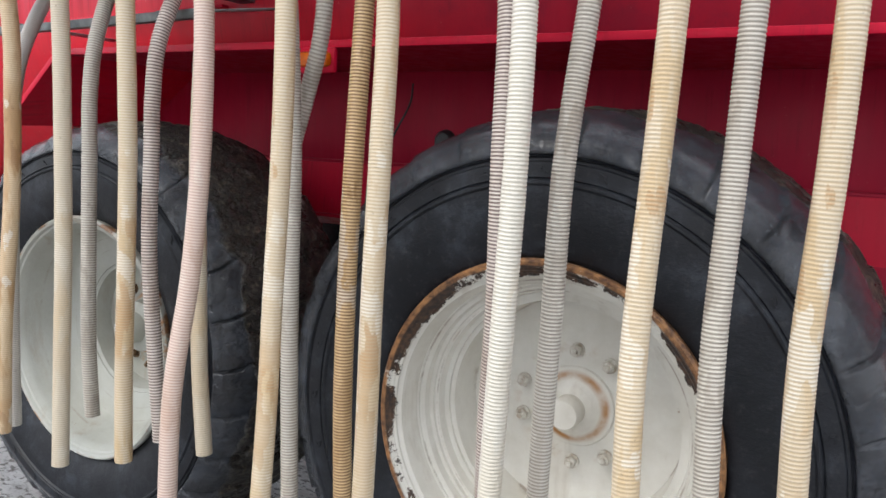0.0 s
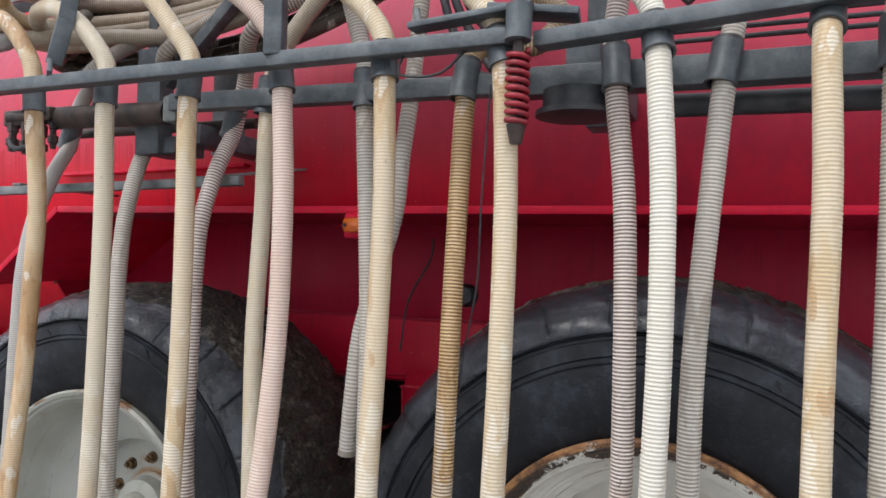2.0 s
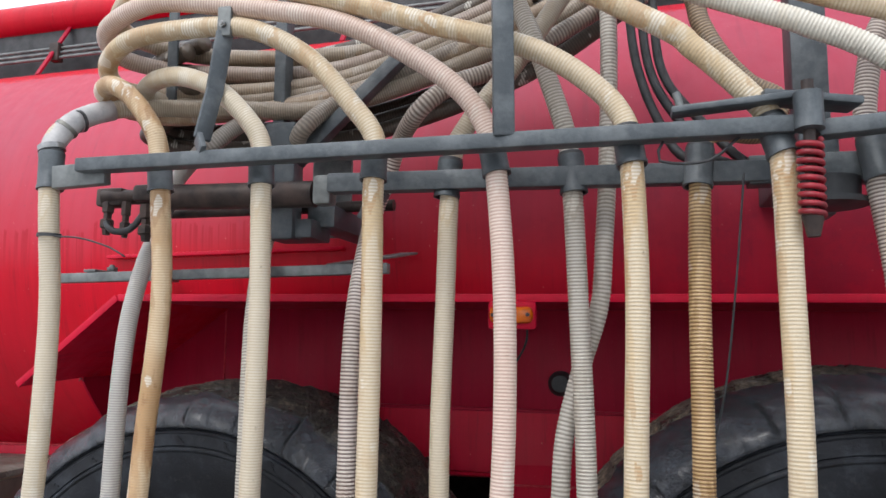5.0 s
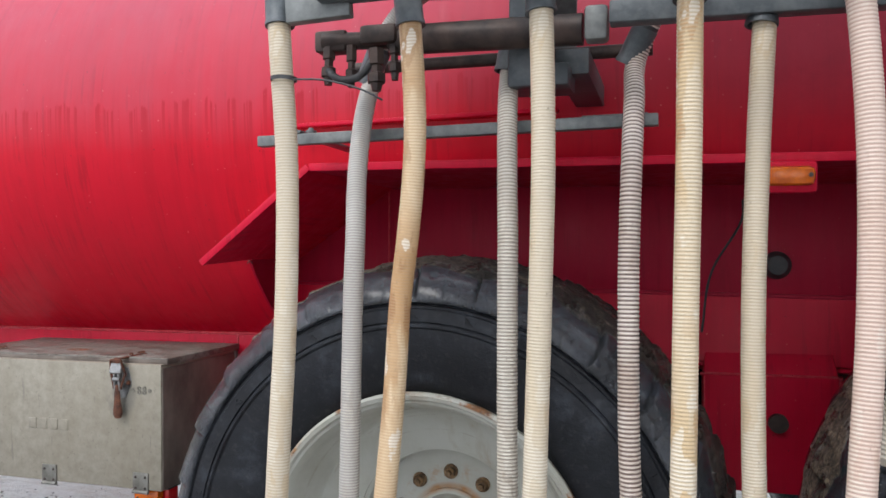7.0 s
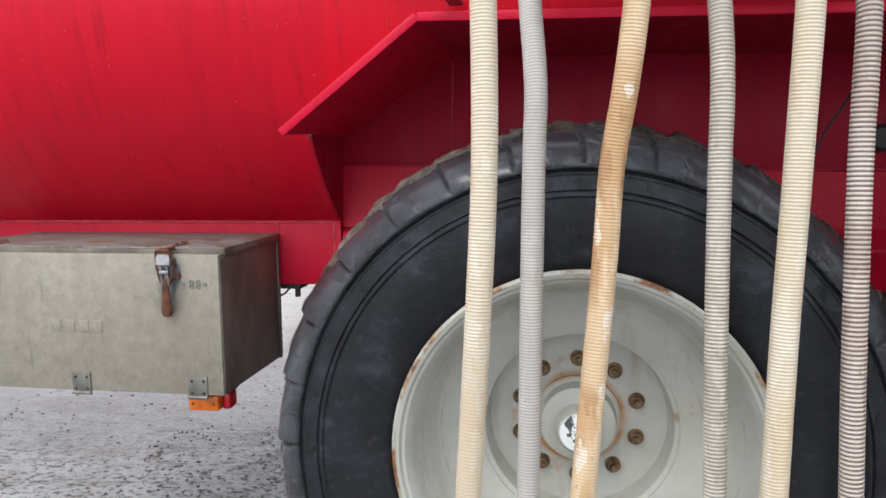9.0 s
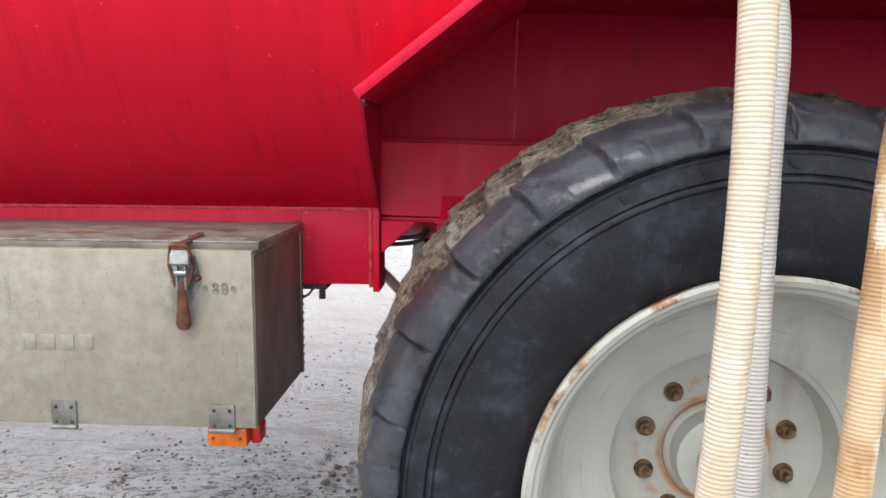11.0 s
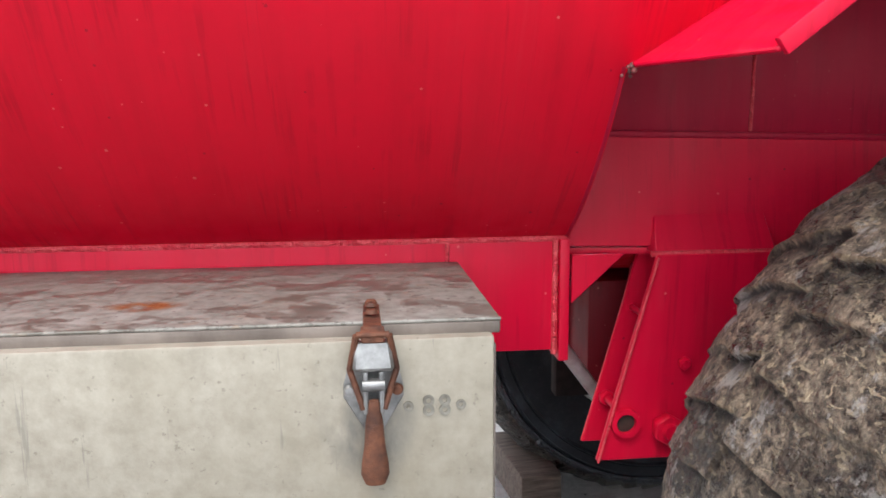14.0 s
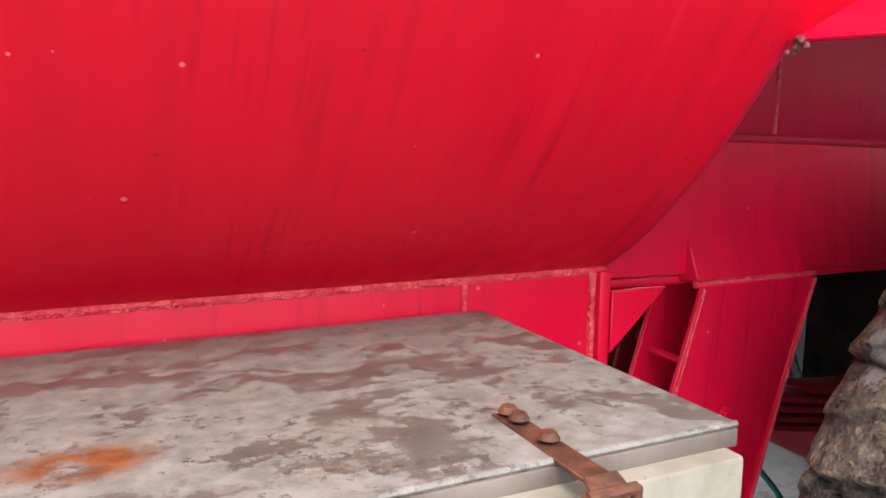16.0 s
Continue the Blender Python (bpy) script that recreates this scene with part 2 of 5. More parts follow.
def rim_paint(name, base, old, rust_amount, streak, ring_r):
    m = Mat(name)
    dust_shade = m.noise(5, 6, 0.65, (1, 1, 1), 0.4, 0.7)
    c = m.mix(m.math("MULTIPLY", dust_shade, 0.7), base, old)
    c = m.mix(m.math("MULTIPLY", m.noise(11, 5, 0.6, (1, 1, 0.15), 0.58, 0.72), streak), c, (0.30, 0.24, 0.17))
    sep = m.n.new("ShaderNodeSeparateXYZ")
    m.l.new(m.coords(), sep.inputs[0])
    r = m.math("SQRT", m.math("ADD", m.math("MULTIPLY", sep.outputs[0], sep.outputs[0]), m.math("MULTIPLY", sep.outputs[2], sep.outputs[2])))
    edge = m.math("MULTIPLY", m.ramp(r, 0.384, 0.410), m.ramp(sep.outputs[1], -0.09, -0.17))
    chip = m.math("GREATER_THAN", m.math("ADD", m.math("MULTIPLY", edge, 0.62 * rust_amount), m.noise(5, 9, 0.78, (1, 1, 1), 0.3, 0.7)), 1.02)
    flake = m.mix(m.noise(60, 4), (0.020, 0.014, 0.012), (0.085, 0.045, 0.025))
    c = m.mix(m.math("MULTIPLY", m.math("MULTIPLY", chip, m.math("GREATER_THAN", edge, 0.05)), 1.0 if rust_amount > 0.9 else 0.0), c, flake)
    lipf = m.math("MULTIPLY", m.ramp(r, 0.422, 0.427), m.noise(7, 6, 0.7, (1, 1, 1), 0.66 - 0.30 * rust_amount, 0.74 - 0.30 * rust_amount))
    c = m.mix(lipf, c, m.mix(m.noise(45, 4), (0.09, 0.042, 0.022), (0.36, 0.175, 0.07)))
    for ring in (0.376, 0.345, 0.302):
        line = m.math("SUBTRACT", 1.0, m.ramp(m.math("ABSOLUTE", m.math("SUBTRACT", r, ring)), 0.0008, 0.0028))
        c = m.mix(m.math("MULTIPLY", m.math("MULTIPLY", line, m.noise(6, 6, 0.7, (1, 1, 1), 0.48, 0.58)), 0.55 * rust_amount), c, (0.16, 0.09, 0.045))
    near = m.math("SUBTRACT", 1.0, m.ramp(m.math("ABSOLUTE", m.math("SUBTRACT", r, ring_r)), 0.003, 0.014))
    near = m.math("MULTIPLY", near, m.math("MULTIPLY", m.noise(8, 4, 0.6, (1, 1, 1), 0.35, 0.6), m.ramp(sep.outputs[1], -0.12, -0.06)))
    c = m.mix(near, c, (0.36, 0.16, 0.04))
    bolts = m.math("SUBTRACT", 1.0, m.ramp(m.math("ABSOLUTE", m.math("SUBTRACT", r, 0.158)), 0.010, 0.034))
    bolts = m.math("MULTIPLY", m.math("MULTIPLY", bolts, m.noise(14, 6, 0.7, (1, 1, 1), 0.52, 0.64)), m.ramp(sep.outputs[1], -0.06, -0.02))
    c = m.mix(m.math("MULTIPLY", bolts, 0.55 if ring_r > 0.1 else 0.2), c, (0.34, 0.17, 0.055))
    blotch = m.noise(5.5, 7, 0.7, (1, 1, 1), 0.655, 0.685)
    c = m.mix(m.math("MULTIPLY", blotch, 0.75), c, (0.22, 0.12, 0.05))
    m.colour(c).set("Roughness", m.ramp(dust_shade, 0, 1, 0.38, 0.62)).bump(m.noise(70, 4), 0.08, 0.004)
    return m.m


RIM_GREY = rim_paint("silver_grey_rim_paint", (0.43, 0.435, 0.395), (0.34, 0.33, 0.27), 0.55, 0.6, 0.116)
RIM_WHITE = rim_paint("dirty_white_rim_paint", (0.66, 0.64, 0.58), (0.50, 0.47, 0.40), 1.0, 0.35, 0.090)
m = Mat("rusty_wheel_nut", 0.55, 0.5)
m.colour(m.mix(m.noise(60, 4), (0.06, 0.035, 0.02), (0.26, 0.16, 0.08))).bump(m.noise(120, 3), 0.3, 0.003)
NUT_RUST = m.m
m = Mat("white_painted_nut", 0.5)
m.colour(m.mix(m.noise(50, 4), (0.66, 0.64, 0.58), (0.38, 0.32, 0.25)))
NUT_WHITE = m.m
m = Mat("chipped_hub_cap")
chipf = m.noise(32, 4, 0.6, (1, 1, 1), 0.53, 0.55)
m.colour(m.mix(chipf, (0.80, 0.82, 0.82), (0.06, 0.07, 0.07))).set("Roughness", 0.4)
CAP = m.m

m = Mat("galvanised_dark_steel")
wear_shade = m.noise(14, 6, 0.65, (1, 1, 1), 0.45, 0.75)
c = m.mix(wear_shade, (0.070, 0.080, 0.088), (0.16, 0.175, 0.185))
c = m.mix(m.math("MULTIPLY", m.noise(6, 4, 0.6, (1, 1, 1), 0.6, 0.75), 0.5), c, (0.22, 0.23, 0.23))
m.colour(c).set("Roughness", m.ramp(wear_shade, 0, 1, 0.48, 0.66)).set("Metallic", 0.35).bump(m.noise(80, 4), 0.12, 0.004)
STEEL = m.m
m = Mat("grey_zinc_steel")
m.colour(m.mix(m.noise(20, 6, 0.6), (0.11, 0.118, 0.118), (0.22, 0.23, 0.225))).set("Roughness", 0.5).set("Metallic", 0.4)
ZINC = m.m
m = Mat("black_plastic", 0.5)
m.colour(m.mix(m.noise(20, 4), (0.015, 0.016, 0.018), (0.045, 0.045, 0.048)))
BLACK = m.m
# near black, stands in for the shade in the gaps under the tank
m = Mat("dark_gap_fill", 0.9)
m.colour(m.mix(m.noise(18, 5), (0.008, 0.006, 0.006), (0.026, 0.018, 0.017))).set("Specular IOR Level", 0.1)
GAP_DARK = m.m
m = Mat("green_webbing", 0.7)
m.colour(m.mix(m.noise(60, 4), (0.01, 0.14, 0.10), (0.03, 0.26, 0.19)))
GREEN = m.m
m = Mat("grey_rubber_elbow", 0.5)
m.colour(m.mix(m.noise(16, 6, 0.7), (0.34, 0.33, 0.33), (0.54, 0.52, 0.51)))
ELBOW = m.m
m = Mat("scuffed_pinkish_steel", 0.35, 0.5)
m.colour(m.mix(m.noise(20, 5), (0.42, 0.30, 0.30), (0.62, 0.55, 0.54)))
STAY = m.m
m = Mat("brown_oily_steel", 0.5, 0.3)
m.colour(m.mix(m.noise(18, 5), (0.018, 0.013, 0.012), (0.075, 0.050, 0.042)))
OILY = m.m
m = Mat("red_spring_paint", 0.4)
m.colour(m.mix(m.noise(30, 4), (0.30, 0.010, 0.022), (0.15, 0.008, 0.014)))
SPRING = m.m
m = Mat("amber_lens", 0.22)
m.colour(m.mix(m.noise(30, 3), (0.72, 0.155, 0.002), (0.50, 0.085, 0.002))).set("Coat Weight", 0.15)
AMBER = m.m
m = Mat("red_lens", 0.25)
m.colour((0.45, 0.008, 0.012))
RED_LENS = m.m

m = Mat("galvanised_box_sheet")
spang = m.noise(26, 5, 0.7, (1, 1, 1), 0.35, 0.65)
c = m.mix(spang, (0.236, 0.212, 0.168), (0.326, 0.298, 0.244))
c = m.mix(m.math("MULTIPLY", m.noise(4, 5, 0.6, (1, 1, 0.5), 0.5, 0.75), 0.6), c, (0.225, 0.198, 0.145))
c = m.mix(m.math("MULTIPLY", m.noise(90, 3, 0.6, (1, 1, 1), 0.64, 0.72), 0.5), c, (0.12, 0.105, 0.08))
sep = m.n.new("ShaderNodeSeparateXYZ")
m.l.new(m.coords(), sep.inputs[0])
for lx in (0.3105, -0.3135):
    dx, dz = m.math("MULTIPLY", m.math("SUBTRACT", sep.outputs[0], lx), 1.35), m.math("SUBTRACT", sep.outputs[2], 0.325)
    far = m.math("SQRT", m.math("ADD", m.math("MULTIPLY", dx, dx), m.math("MULTIPLY", dz, dz)))
    c = m.mix(m.math("MULTIPLY", m.ramp(far, 0.095, 0.055), m.noise(16, 5, 0.65, (1, 1, 0.5), 0.38, 0.58)), c, (0.155, 0.145, 0.125))
scratch = m.noise(45, 4, 0.6, (1.4, 1, 0.10), 0.66, 0.70)
c = m.mix(m.math("MULTIPLY", scratch, 0.5), c, (0.15, 0.14, 0.12))
m.colour(c).set("Roughness", m.ramp(spang, 0, 1, 0.46, 0.62)).set("Metallic", 0.25).bump(m.noise(18, 4), 0.08, 0.006)
BOX = m.m
m = Mat("stained_lid_sheet")
patch = m.math("MULTIPLY", m.noise(13, 9, 0.76, (0.8, 1.1, 1), 0.46, 0.485), m.noise(46, 6, 0.72, (1, 1, 1), 0.36, 0.42))
c = m.mix(m.noise(22, 5), (0.090, 0.084, 0.070), (0.125, 0.117, 0.100))
c = m.mix(m.math("MULTIPLY", patch, 0.75), c, m.mix(m.noise(40, 5), (0.165, 0.158, 0.138), (0.29, 0.28, 0.255)))
c = m.mix(m.math("MULTIPLY", m.noise(35, 4, 0.6, (1, 1, 1), 0.62, 0.68), 0.6), c, (0.20, 0.15, 0.11))
sep = m.n.new("ShaderNodeSeparateXYZ")
m.l.new(m.coords(), sep.inputs[0])
dx, dy = m.math("SUBTRACT", sep.outputs[0], 0.0), m.math("MULTIPLY", m.math("SUBTRACT", sep.outputs[1], -0.08), 1.6)
d = m.math("SQRT", m.math("ADD", m.math("MULTIPLY", dx, dx), m.math("MULTIPLY", dy, dy)))
spot = m.math("MULTIPLY", m.ramp(d, 0.060, 0.030), m.noise(30, 6, 0.72, (1, 1, 1), 0.34, 0.50))
freckle = m.noise(48, 5, 0.7, (1, 1, 1), 0.60, 0.64)
c = m.mix(m.math("MULTIPLY", freckle, 0.85), c, (0.075, 0.062, 0.052))
tint = m.noise(5, 5, 0.65, (1, 1, 1), 0.52, 0.68)
c = m.mix(m.math("MULTIPLY", tint, 0.28), c, (0.20, 0.150, 0.105))
c = m.mix(spot, c, m.mix(m.noise(60, 4), (0.13, 0.042, 0.016), (0.22, 0.080, 0.026)))
m.colour(c).set("Roughness", m.ramp(patch, 0, 1, 0.36, 0.62)).set("Metallic", 0.2).bump(m.noise(30, 4), 0.06, 0.004)
LID = m.m
m = Mat("dark_brown_sheet", 0.55, 0.2)
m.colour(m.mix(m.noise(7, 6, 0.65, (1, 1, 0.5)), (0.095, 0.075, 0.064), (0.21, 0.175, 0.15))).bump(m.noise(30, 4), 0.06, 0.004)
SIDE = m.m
m = Mat("rusty_latch_steel", 0.7, 0.2)
m.colour(m.mix(m.noise(45, 5), (0.050, 0.018, 0.010), (0.130, 0.046, 0.022))).bump(m.noise(120, 4), 0.35, 0.003)
RUST = m.m
m = Mat("zinc_latch_steel", 0.3, 0.75)
m.colour(m.mix(m.noise(30, 4), (0.15, 0.15, 0.148), (0.36, 0.36, 0.355)))
CHROME = m.m
m = Mat("hinge_zinc_plate", 0.5, 0.45)
m.colour(m.mix(m.noise(25, 5), (0.12, 0.115, 0.10), (0.21, 0.205, 0.185)))
HINGE = m.m
m = Mat("dark_stamp_dots", 0.6, 0.2)
m.colour(m.mix(m.noise(60, 3), (0.13, 0.12, 0.10), (0.20, 0.19, 0.16)))
DOT = m.m

m = Mat("weathered_timber")
m.colour(m.mix(m.noise(6, 6, 0.7, (1, 12, 12)), (0.050, 0.034, 0.026), (0.15, 0.115, 0.092))).set("Roughness", 0.8).bump(m.noise(10, 5, 0.7, (1, 14, 14)), 0.4, 0.01)
TIMBER = m.m

m = Mat("wet_slushy_gravel_yard")
far_y = m.axis(1)
grit = m.noise(60, 6, 0.75, (1, 1, 1), 0.35, 0.7)
c = m.mix(grit, (0.56, 0.485, 0.43), (0.84, 0.765, 0.70))
tracks = m.noise(4.5, 8, 0.72, (0.3, 1.6, 1), 0.50, 0.64)
c = m.mix(m.math("MULTIPLY", tracks, 0.40), c, (0.46, 0.395, 0.345))
slush = m.noise(2.2, 9, 0.74, (0.6, 1.5, 1), 0.34, 0.50)
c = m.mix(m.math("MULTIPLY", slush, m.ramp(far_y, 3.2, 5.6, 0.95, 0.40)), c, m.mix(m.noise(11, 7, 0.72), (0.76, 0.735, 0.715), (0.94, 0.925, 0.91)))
# near yard, never in view, paled to bounce light up under the tank
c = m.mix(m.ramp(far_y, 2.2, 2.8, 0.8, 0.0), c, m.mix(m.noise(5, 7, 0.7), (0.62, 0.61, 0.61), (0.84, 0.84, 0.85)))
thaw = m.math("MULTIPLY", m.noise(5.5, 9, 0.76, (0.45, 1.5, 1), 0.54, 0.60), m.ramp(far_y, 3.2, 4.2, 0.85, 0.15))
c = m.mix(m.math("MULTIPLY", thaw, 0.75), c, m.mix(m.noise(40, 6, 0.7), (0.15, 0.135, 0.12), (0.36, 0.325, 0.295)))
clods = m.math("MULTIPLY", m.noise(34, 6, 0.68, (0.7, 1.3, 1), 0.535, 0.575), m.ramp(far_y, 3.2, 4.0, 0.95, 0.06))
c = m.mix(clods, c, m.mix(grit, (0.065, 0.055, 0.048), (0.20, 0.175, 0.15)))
crumb = m.noise(90, 5, 0.7, (0.6, 1.2, 1), 0.63, 0.67)
c = m.mix(m.math("MULTIPLY", crumb, 0.6), c, (0.15, 0.13, 0.112))
m.colour(c).set("Roughness", m.ramp(m.math("MAXIMUM", thaw, m.noise(4, 6, 0.65)), 0, 1, 0.75, 0.24))
m.bump(m.math("ADD", m.math("ADD", m.noise(22, 9, 0.78), clods), m.math("MULTIPLY", m.noise(6, 7, 0.7, (0.6, 1.3, 1)), 1.4)), 1.0, 0.035)
GROUND = m.m
m = Mat("loose_gravel_stone", 0.7)
m.colour(m.mix(m.island(), (0.055, 0.047, 0.041), (0.27, 0.24, 0.215)))
STONE = m.m


def hose_material(name, wall, rib, stain, deep, amount, dull):
    m = Mat(name)
    along = m.attribute("along")
    t = m.n.new("ShaderNodeTexNoise")
    t.noise_dimensions = "1D"
    t.inputs["Scale"].default_value, t.inputs["Detail"].default_value = 2.6, 4
    shift = m.math("ADD", along, m.math("MULTIPLY", m.random(), 60.0))
    m.l.new(shift, t.inputs["W"])
    band = m.ramp(t.outputs[0], 0.40, 0.56, 0.15, 1.0)
    soft = m.noise(24, 5, 0.65, (1, 1, 0.5), 0.35, 0.65)
    c = m.mix(m.math("MULTIPLY", soft, 0.22), wall, stain)
    wash = m.noise(9, 4, 0.55, (2.0, 2.0, 0.45), 0.46, 0.53)
    c = m.mix(m.math("MULTIPLY", m.math("MULTIPLY", band, wash), amount), c, stain)
    patch = m.noise(12, 4, 0.5, (1.7, 1.7, 0.6), 0.585 - 0.05 * amount, 0.615 - 0.05 * amount)
    c = m.mix(m.math("MULTIPLY", m.math("MULTIPLY", band, patch), amount * 0.85), c, deep)
    scuff = m.noise(11, 3, 0.5, (1.5, 1.5, 0.9), 0.605, 0.625)
    c = m.mix(m.math("MULTIPLY", scuff, 0.85 * amount), c, (0.76, 0.72, 0.63))
    grime = m.noise(75, 4, 0.65, (1, 1, 0.7), 0.66, 0.72)
    c = m.mix(m.math("MULTIPLY", grime, 0.55), c, (0.13, 0.10, 0.075))
    # dust and the bundle's shade, both put into the upper hose colour
    c = m.mix(m.math("MULTIPLY", m.attribute("dust_shade"), m.ramp(soft, 0, 1, 0.75, 1.0)), c, (0.19, 0.142, 0.105))
    c = m.mix(m.math("MULTIPLY", m.ramp(m.attribute("rib"), 0, 1, 1, 0), dull), c, m.mix(m.attribute("dust_shade"), rib, (0.13, 0.098, 0.074)))
    m.colour(c).set("Roughness", m.ramp(soft, 0, 1, 0.34, 0.52))
    m.bump(m.math("ADD", m.noise(110, 3), m.math("MULTIPLY", patch, 0.7)), 0.12, 0.002)
    return m.m


CREAM = hose_material("cream_hose_plastic", (0.605, 0.54, 0.435), (0.45, 0.37, 0.26), (0.63, 0.52, 0.36), (0.52, 0.36, 0.19), 0.60, 1.0)
STAINED = hose_material("stained_cream_hose_plastic", (0.645, 0.565, 0.435), (0.47, 0.355, 0.22), (0.56, 0.41, 0.23), (0.42, 0.23, 0.09), 0.95, 0.95)
TAN = hose_material("tan_stained_hose_plastic", (0.68, 0.54, 0.36), (0.44, 0.29, 0.16), (0.46, 0.27, 0.12), (0.30, 0.145, 0.055), 1.0, 0.7)
WHITE = hose_material("white_ribbed_hose_plastic", (0.74, 0.71, 0.63), (0.50, 0.455, 0.375), (0.70, 0.64, 0.53), (0.60, 0.48, 0.30), 0.30, 0.9)
PINK = hose_material("pinkish_hose_plastic", (0.71, 0.59, 0.51), (0.40, 0.25, 0.20), (0.62, 0.47, 0.37), (0.52, 0.37, 0.27), 0.5, 0.9)
GREYH = hose_material("grey_hose_plastic", (0.64, 0.60, 0.53), (0.22, 0.19, 0.155), (0.52, 0.46, 0.38), (0.32, 0.26, 0.20), 0.6, 0.95)
BROWN = hose_material("brown_ribbed_hose_plastic", (0.70, 0.50, 0.27), (0.13, 0.058, 0.018), (0.42, 0.27, 0.11), (0.30, 0.17, 0.06), 0.6, 1.0)
RIBBED = hose_material("clear_ribbed_hose_plastic", (0.80, 0.72, 0.65), (0.075, 0.035, 0.028), (0.56, 0.45, 0.37), (0.42, 0.31, 0.23), 0.4, 1.0)
PALE = hose_material("pale_grey_hose_plastic", (0.58, 0.555, 0.515), (0.30, 0.275, 0.25), (0.62, 0.58, 0.52), (0.50, 0.43, 0.35), 0.5, 0.9)
# brown hose plastic with the shade of the bundle put into its colour
SHADED_BROWN = hose_material("shaded_brown_hose_plastic", (0.105, 0.080, 0.060), (0.050, 0.037, 0.028), (0.075, 0.055, 0.040), (0.08, 0.052, 0.032), 0.7, 0.8)


# ---- building helpers ----
def finish(bm, name, mat, parent=None, label="", smooth=True):
    me = bpy.data.meshes.new(name)
    bm.normal_update()
    bm.to_mesh(me)
    bm.free()
    if smooth:
        for p in me.polygons:
            p.use_smooth = True
        me.set_sharp_from_angle(angle=radians(38))
    me.materials.append(mat)
    ob = new(name, me)
    if parent is not None:
        ob.parent = parent
    if label:
        ob["label"] = label
    return ob


def part(name, bm, mat, parent, label="", smooth=True):
    return finish(bm, name, mat, parent, label, smooth)


def thing(name, label, category, group="", kind="", at=(0, 0, 0)):
    ob = new(name)
    ob.empty_display_size = 0.05
    ob.location = at
    return tagged(ob, label, category, group, kind)


def box(size, m=Matrix(), bevel=0.003, bm=None):
    """A bevelled box of that size about the origin of m."""
    b = bmesh.new()
    bmesh.ops.create_cube(b, size=1.0, matrix=Matrix.Diagonal((*size, 1)))
    if bevel:
        bmesh.ops.bevel(b, geom=b.edges[:], offset=min(bevel, min(size) * 0.45), segments=2, affect="EDGES", profile=0.5)
    bmesh.ops.transform(b, matrix=m, verts=b.verts[:])
    if bm is None:
        return b
    me = bpy.data.meshes.new("tmp")
    b.to_mesh(me)
    b.free()
    bm.from_mesh(me)
    bpy.data.meshes.remove(me)
    return bm


def span(x0, x1, y0, y1, z0, z1, bevel=0.003, bm=None):
    return box((x1 - x0, y1 - y0, z1 - z0), pose((x0 + x1) / 2, (y0 + y1) / 2, (z0 + z1) / 2), bevel, bm)


def lathe(profile, m=Matrix(), steps=64, closed=False):
    """Turns (radius, along) points about the y axis of m."""
    b = bmesh.new()
    rings = []
    for k in range(steps):
        a = 2 * math.pi * k / steps
        rings.append([b.verts.new((r * math.cos(a), y, r * math.sin(a))) for r, y in profile])
    n = len(profile)
    for k in range(steps):
        p, q = rings[k], rings[(k + 1) % steps]
        for j in range(n if closed else n - 1):
            i = (j + 1) % n
            b.faces.new((p[j], p[i], q[i], q[j]))
    if not closed:
        for j in (0, n - 1):
            if profile[j][0] > 1e-4:
                ring = [rings[k][j] for k in range(steps)]
                b.faces.new(ring if j else ring[::-1])
    bmesh.ops.remove_doubles(b, verts=b.verts[:], dist=1e-5)
    bmesh.ops.recalc_face_normals(b, faces=b.faces[:])
    bmesh.ops.transform(b, matrix=m, verts=b.verts[:])
    return b


def rod(a, b_, r, steps=16, r2=None, bm=None):
    """A round bar from a to b_."""
    a, b_ = Vector(a), Vector(b_)
    d = b_ - a
    out = bm or bmesh.new()
    bmesh.ops.create_cone(out, cap_ends=True, segments=steps, radius1=r, radius2=r if r2 is None else r2, depth=d.length,
                          matrix=Matrix.Translation((a + b_) / 2) @ d.to_track_quat("Z", "Y").to_matrix().to_4x4())
    return out


def plate(corners, thick, bevel=0.002):
    """A flat plate with these corners, thickened along its normal."""
    b = bmesh.new()
    f = b.faces.new([b.verts.new(c) for c in corners])
    b.normal_update()
    r = bmesh.ops.extrude_face_region(b, geom=[f])
    n = f.normal.copy()
    bmesh.ops.translate(b, vec=n * thick, verts=[v for v in r["geom"] if isinstance(v, bmesh.types.BMVert)])
    bmesh.ops.recalc_face_normals(b, faces=b.faces[:])
    if bevel:
        bmesh.ops.bevel(b, geom=b.edges[:], offset=bevel, segments=1, affect="EDGES")
    return b


def hexnut(m, r, h, washer=0.0):
    b = bmesh.new()
    bmesh.ops.create_cone(b, cap_ends=True, segments=6, radius1=r, radius2=r, depth=h, matrix=m @ pose(0, -h / 2, 0, 90))
    bmesh.ops.bevel(b, geom=b.edges[:], offset=r * 0.08, segments=1, affect="EDGES")
    bmesh.ops.create_cone(b, cap_ends=True, segments=14, radius1=r * 0.55, radius2=r * 0.45, depth=h * 0.6, matrix=m @ pose(0, -h * 1.2, 0, 90))
    if washer:
        bmesh.ops.create_cone(b, cap_ends=True, segments=20, radius1=washer, radius2=washer, depth=0.006, matrix=m @ pose(0, -0.002, 0, 90))
    return b


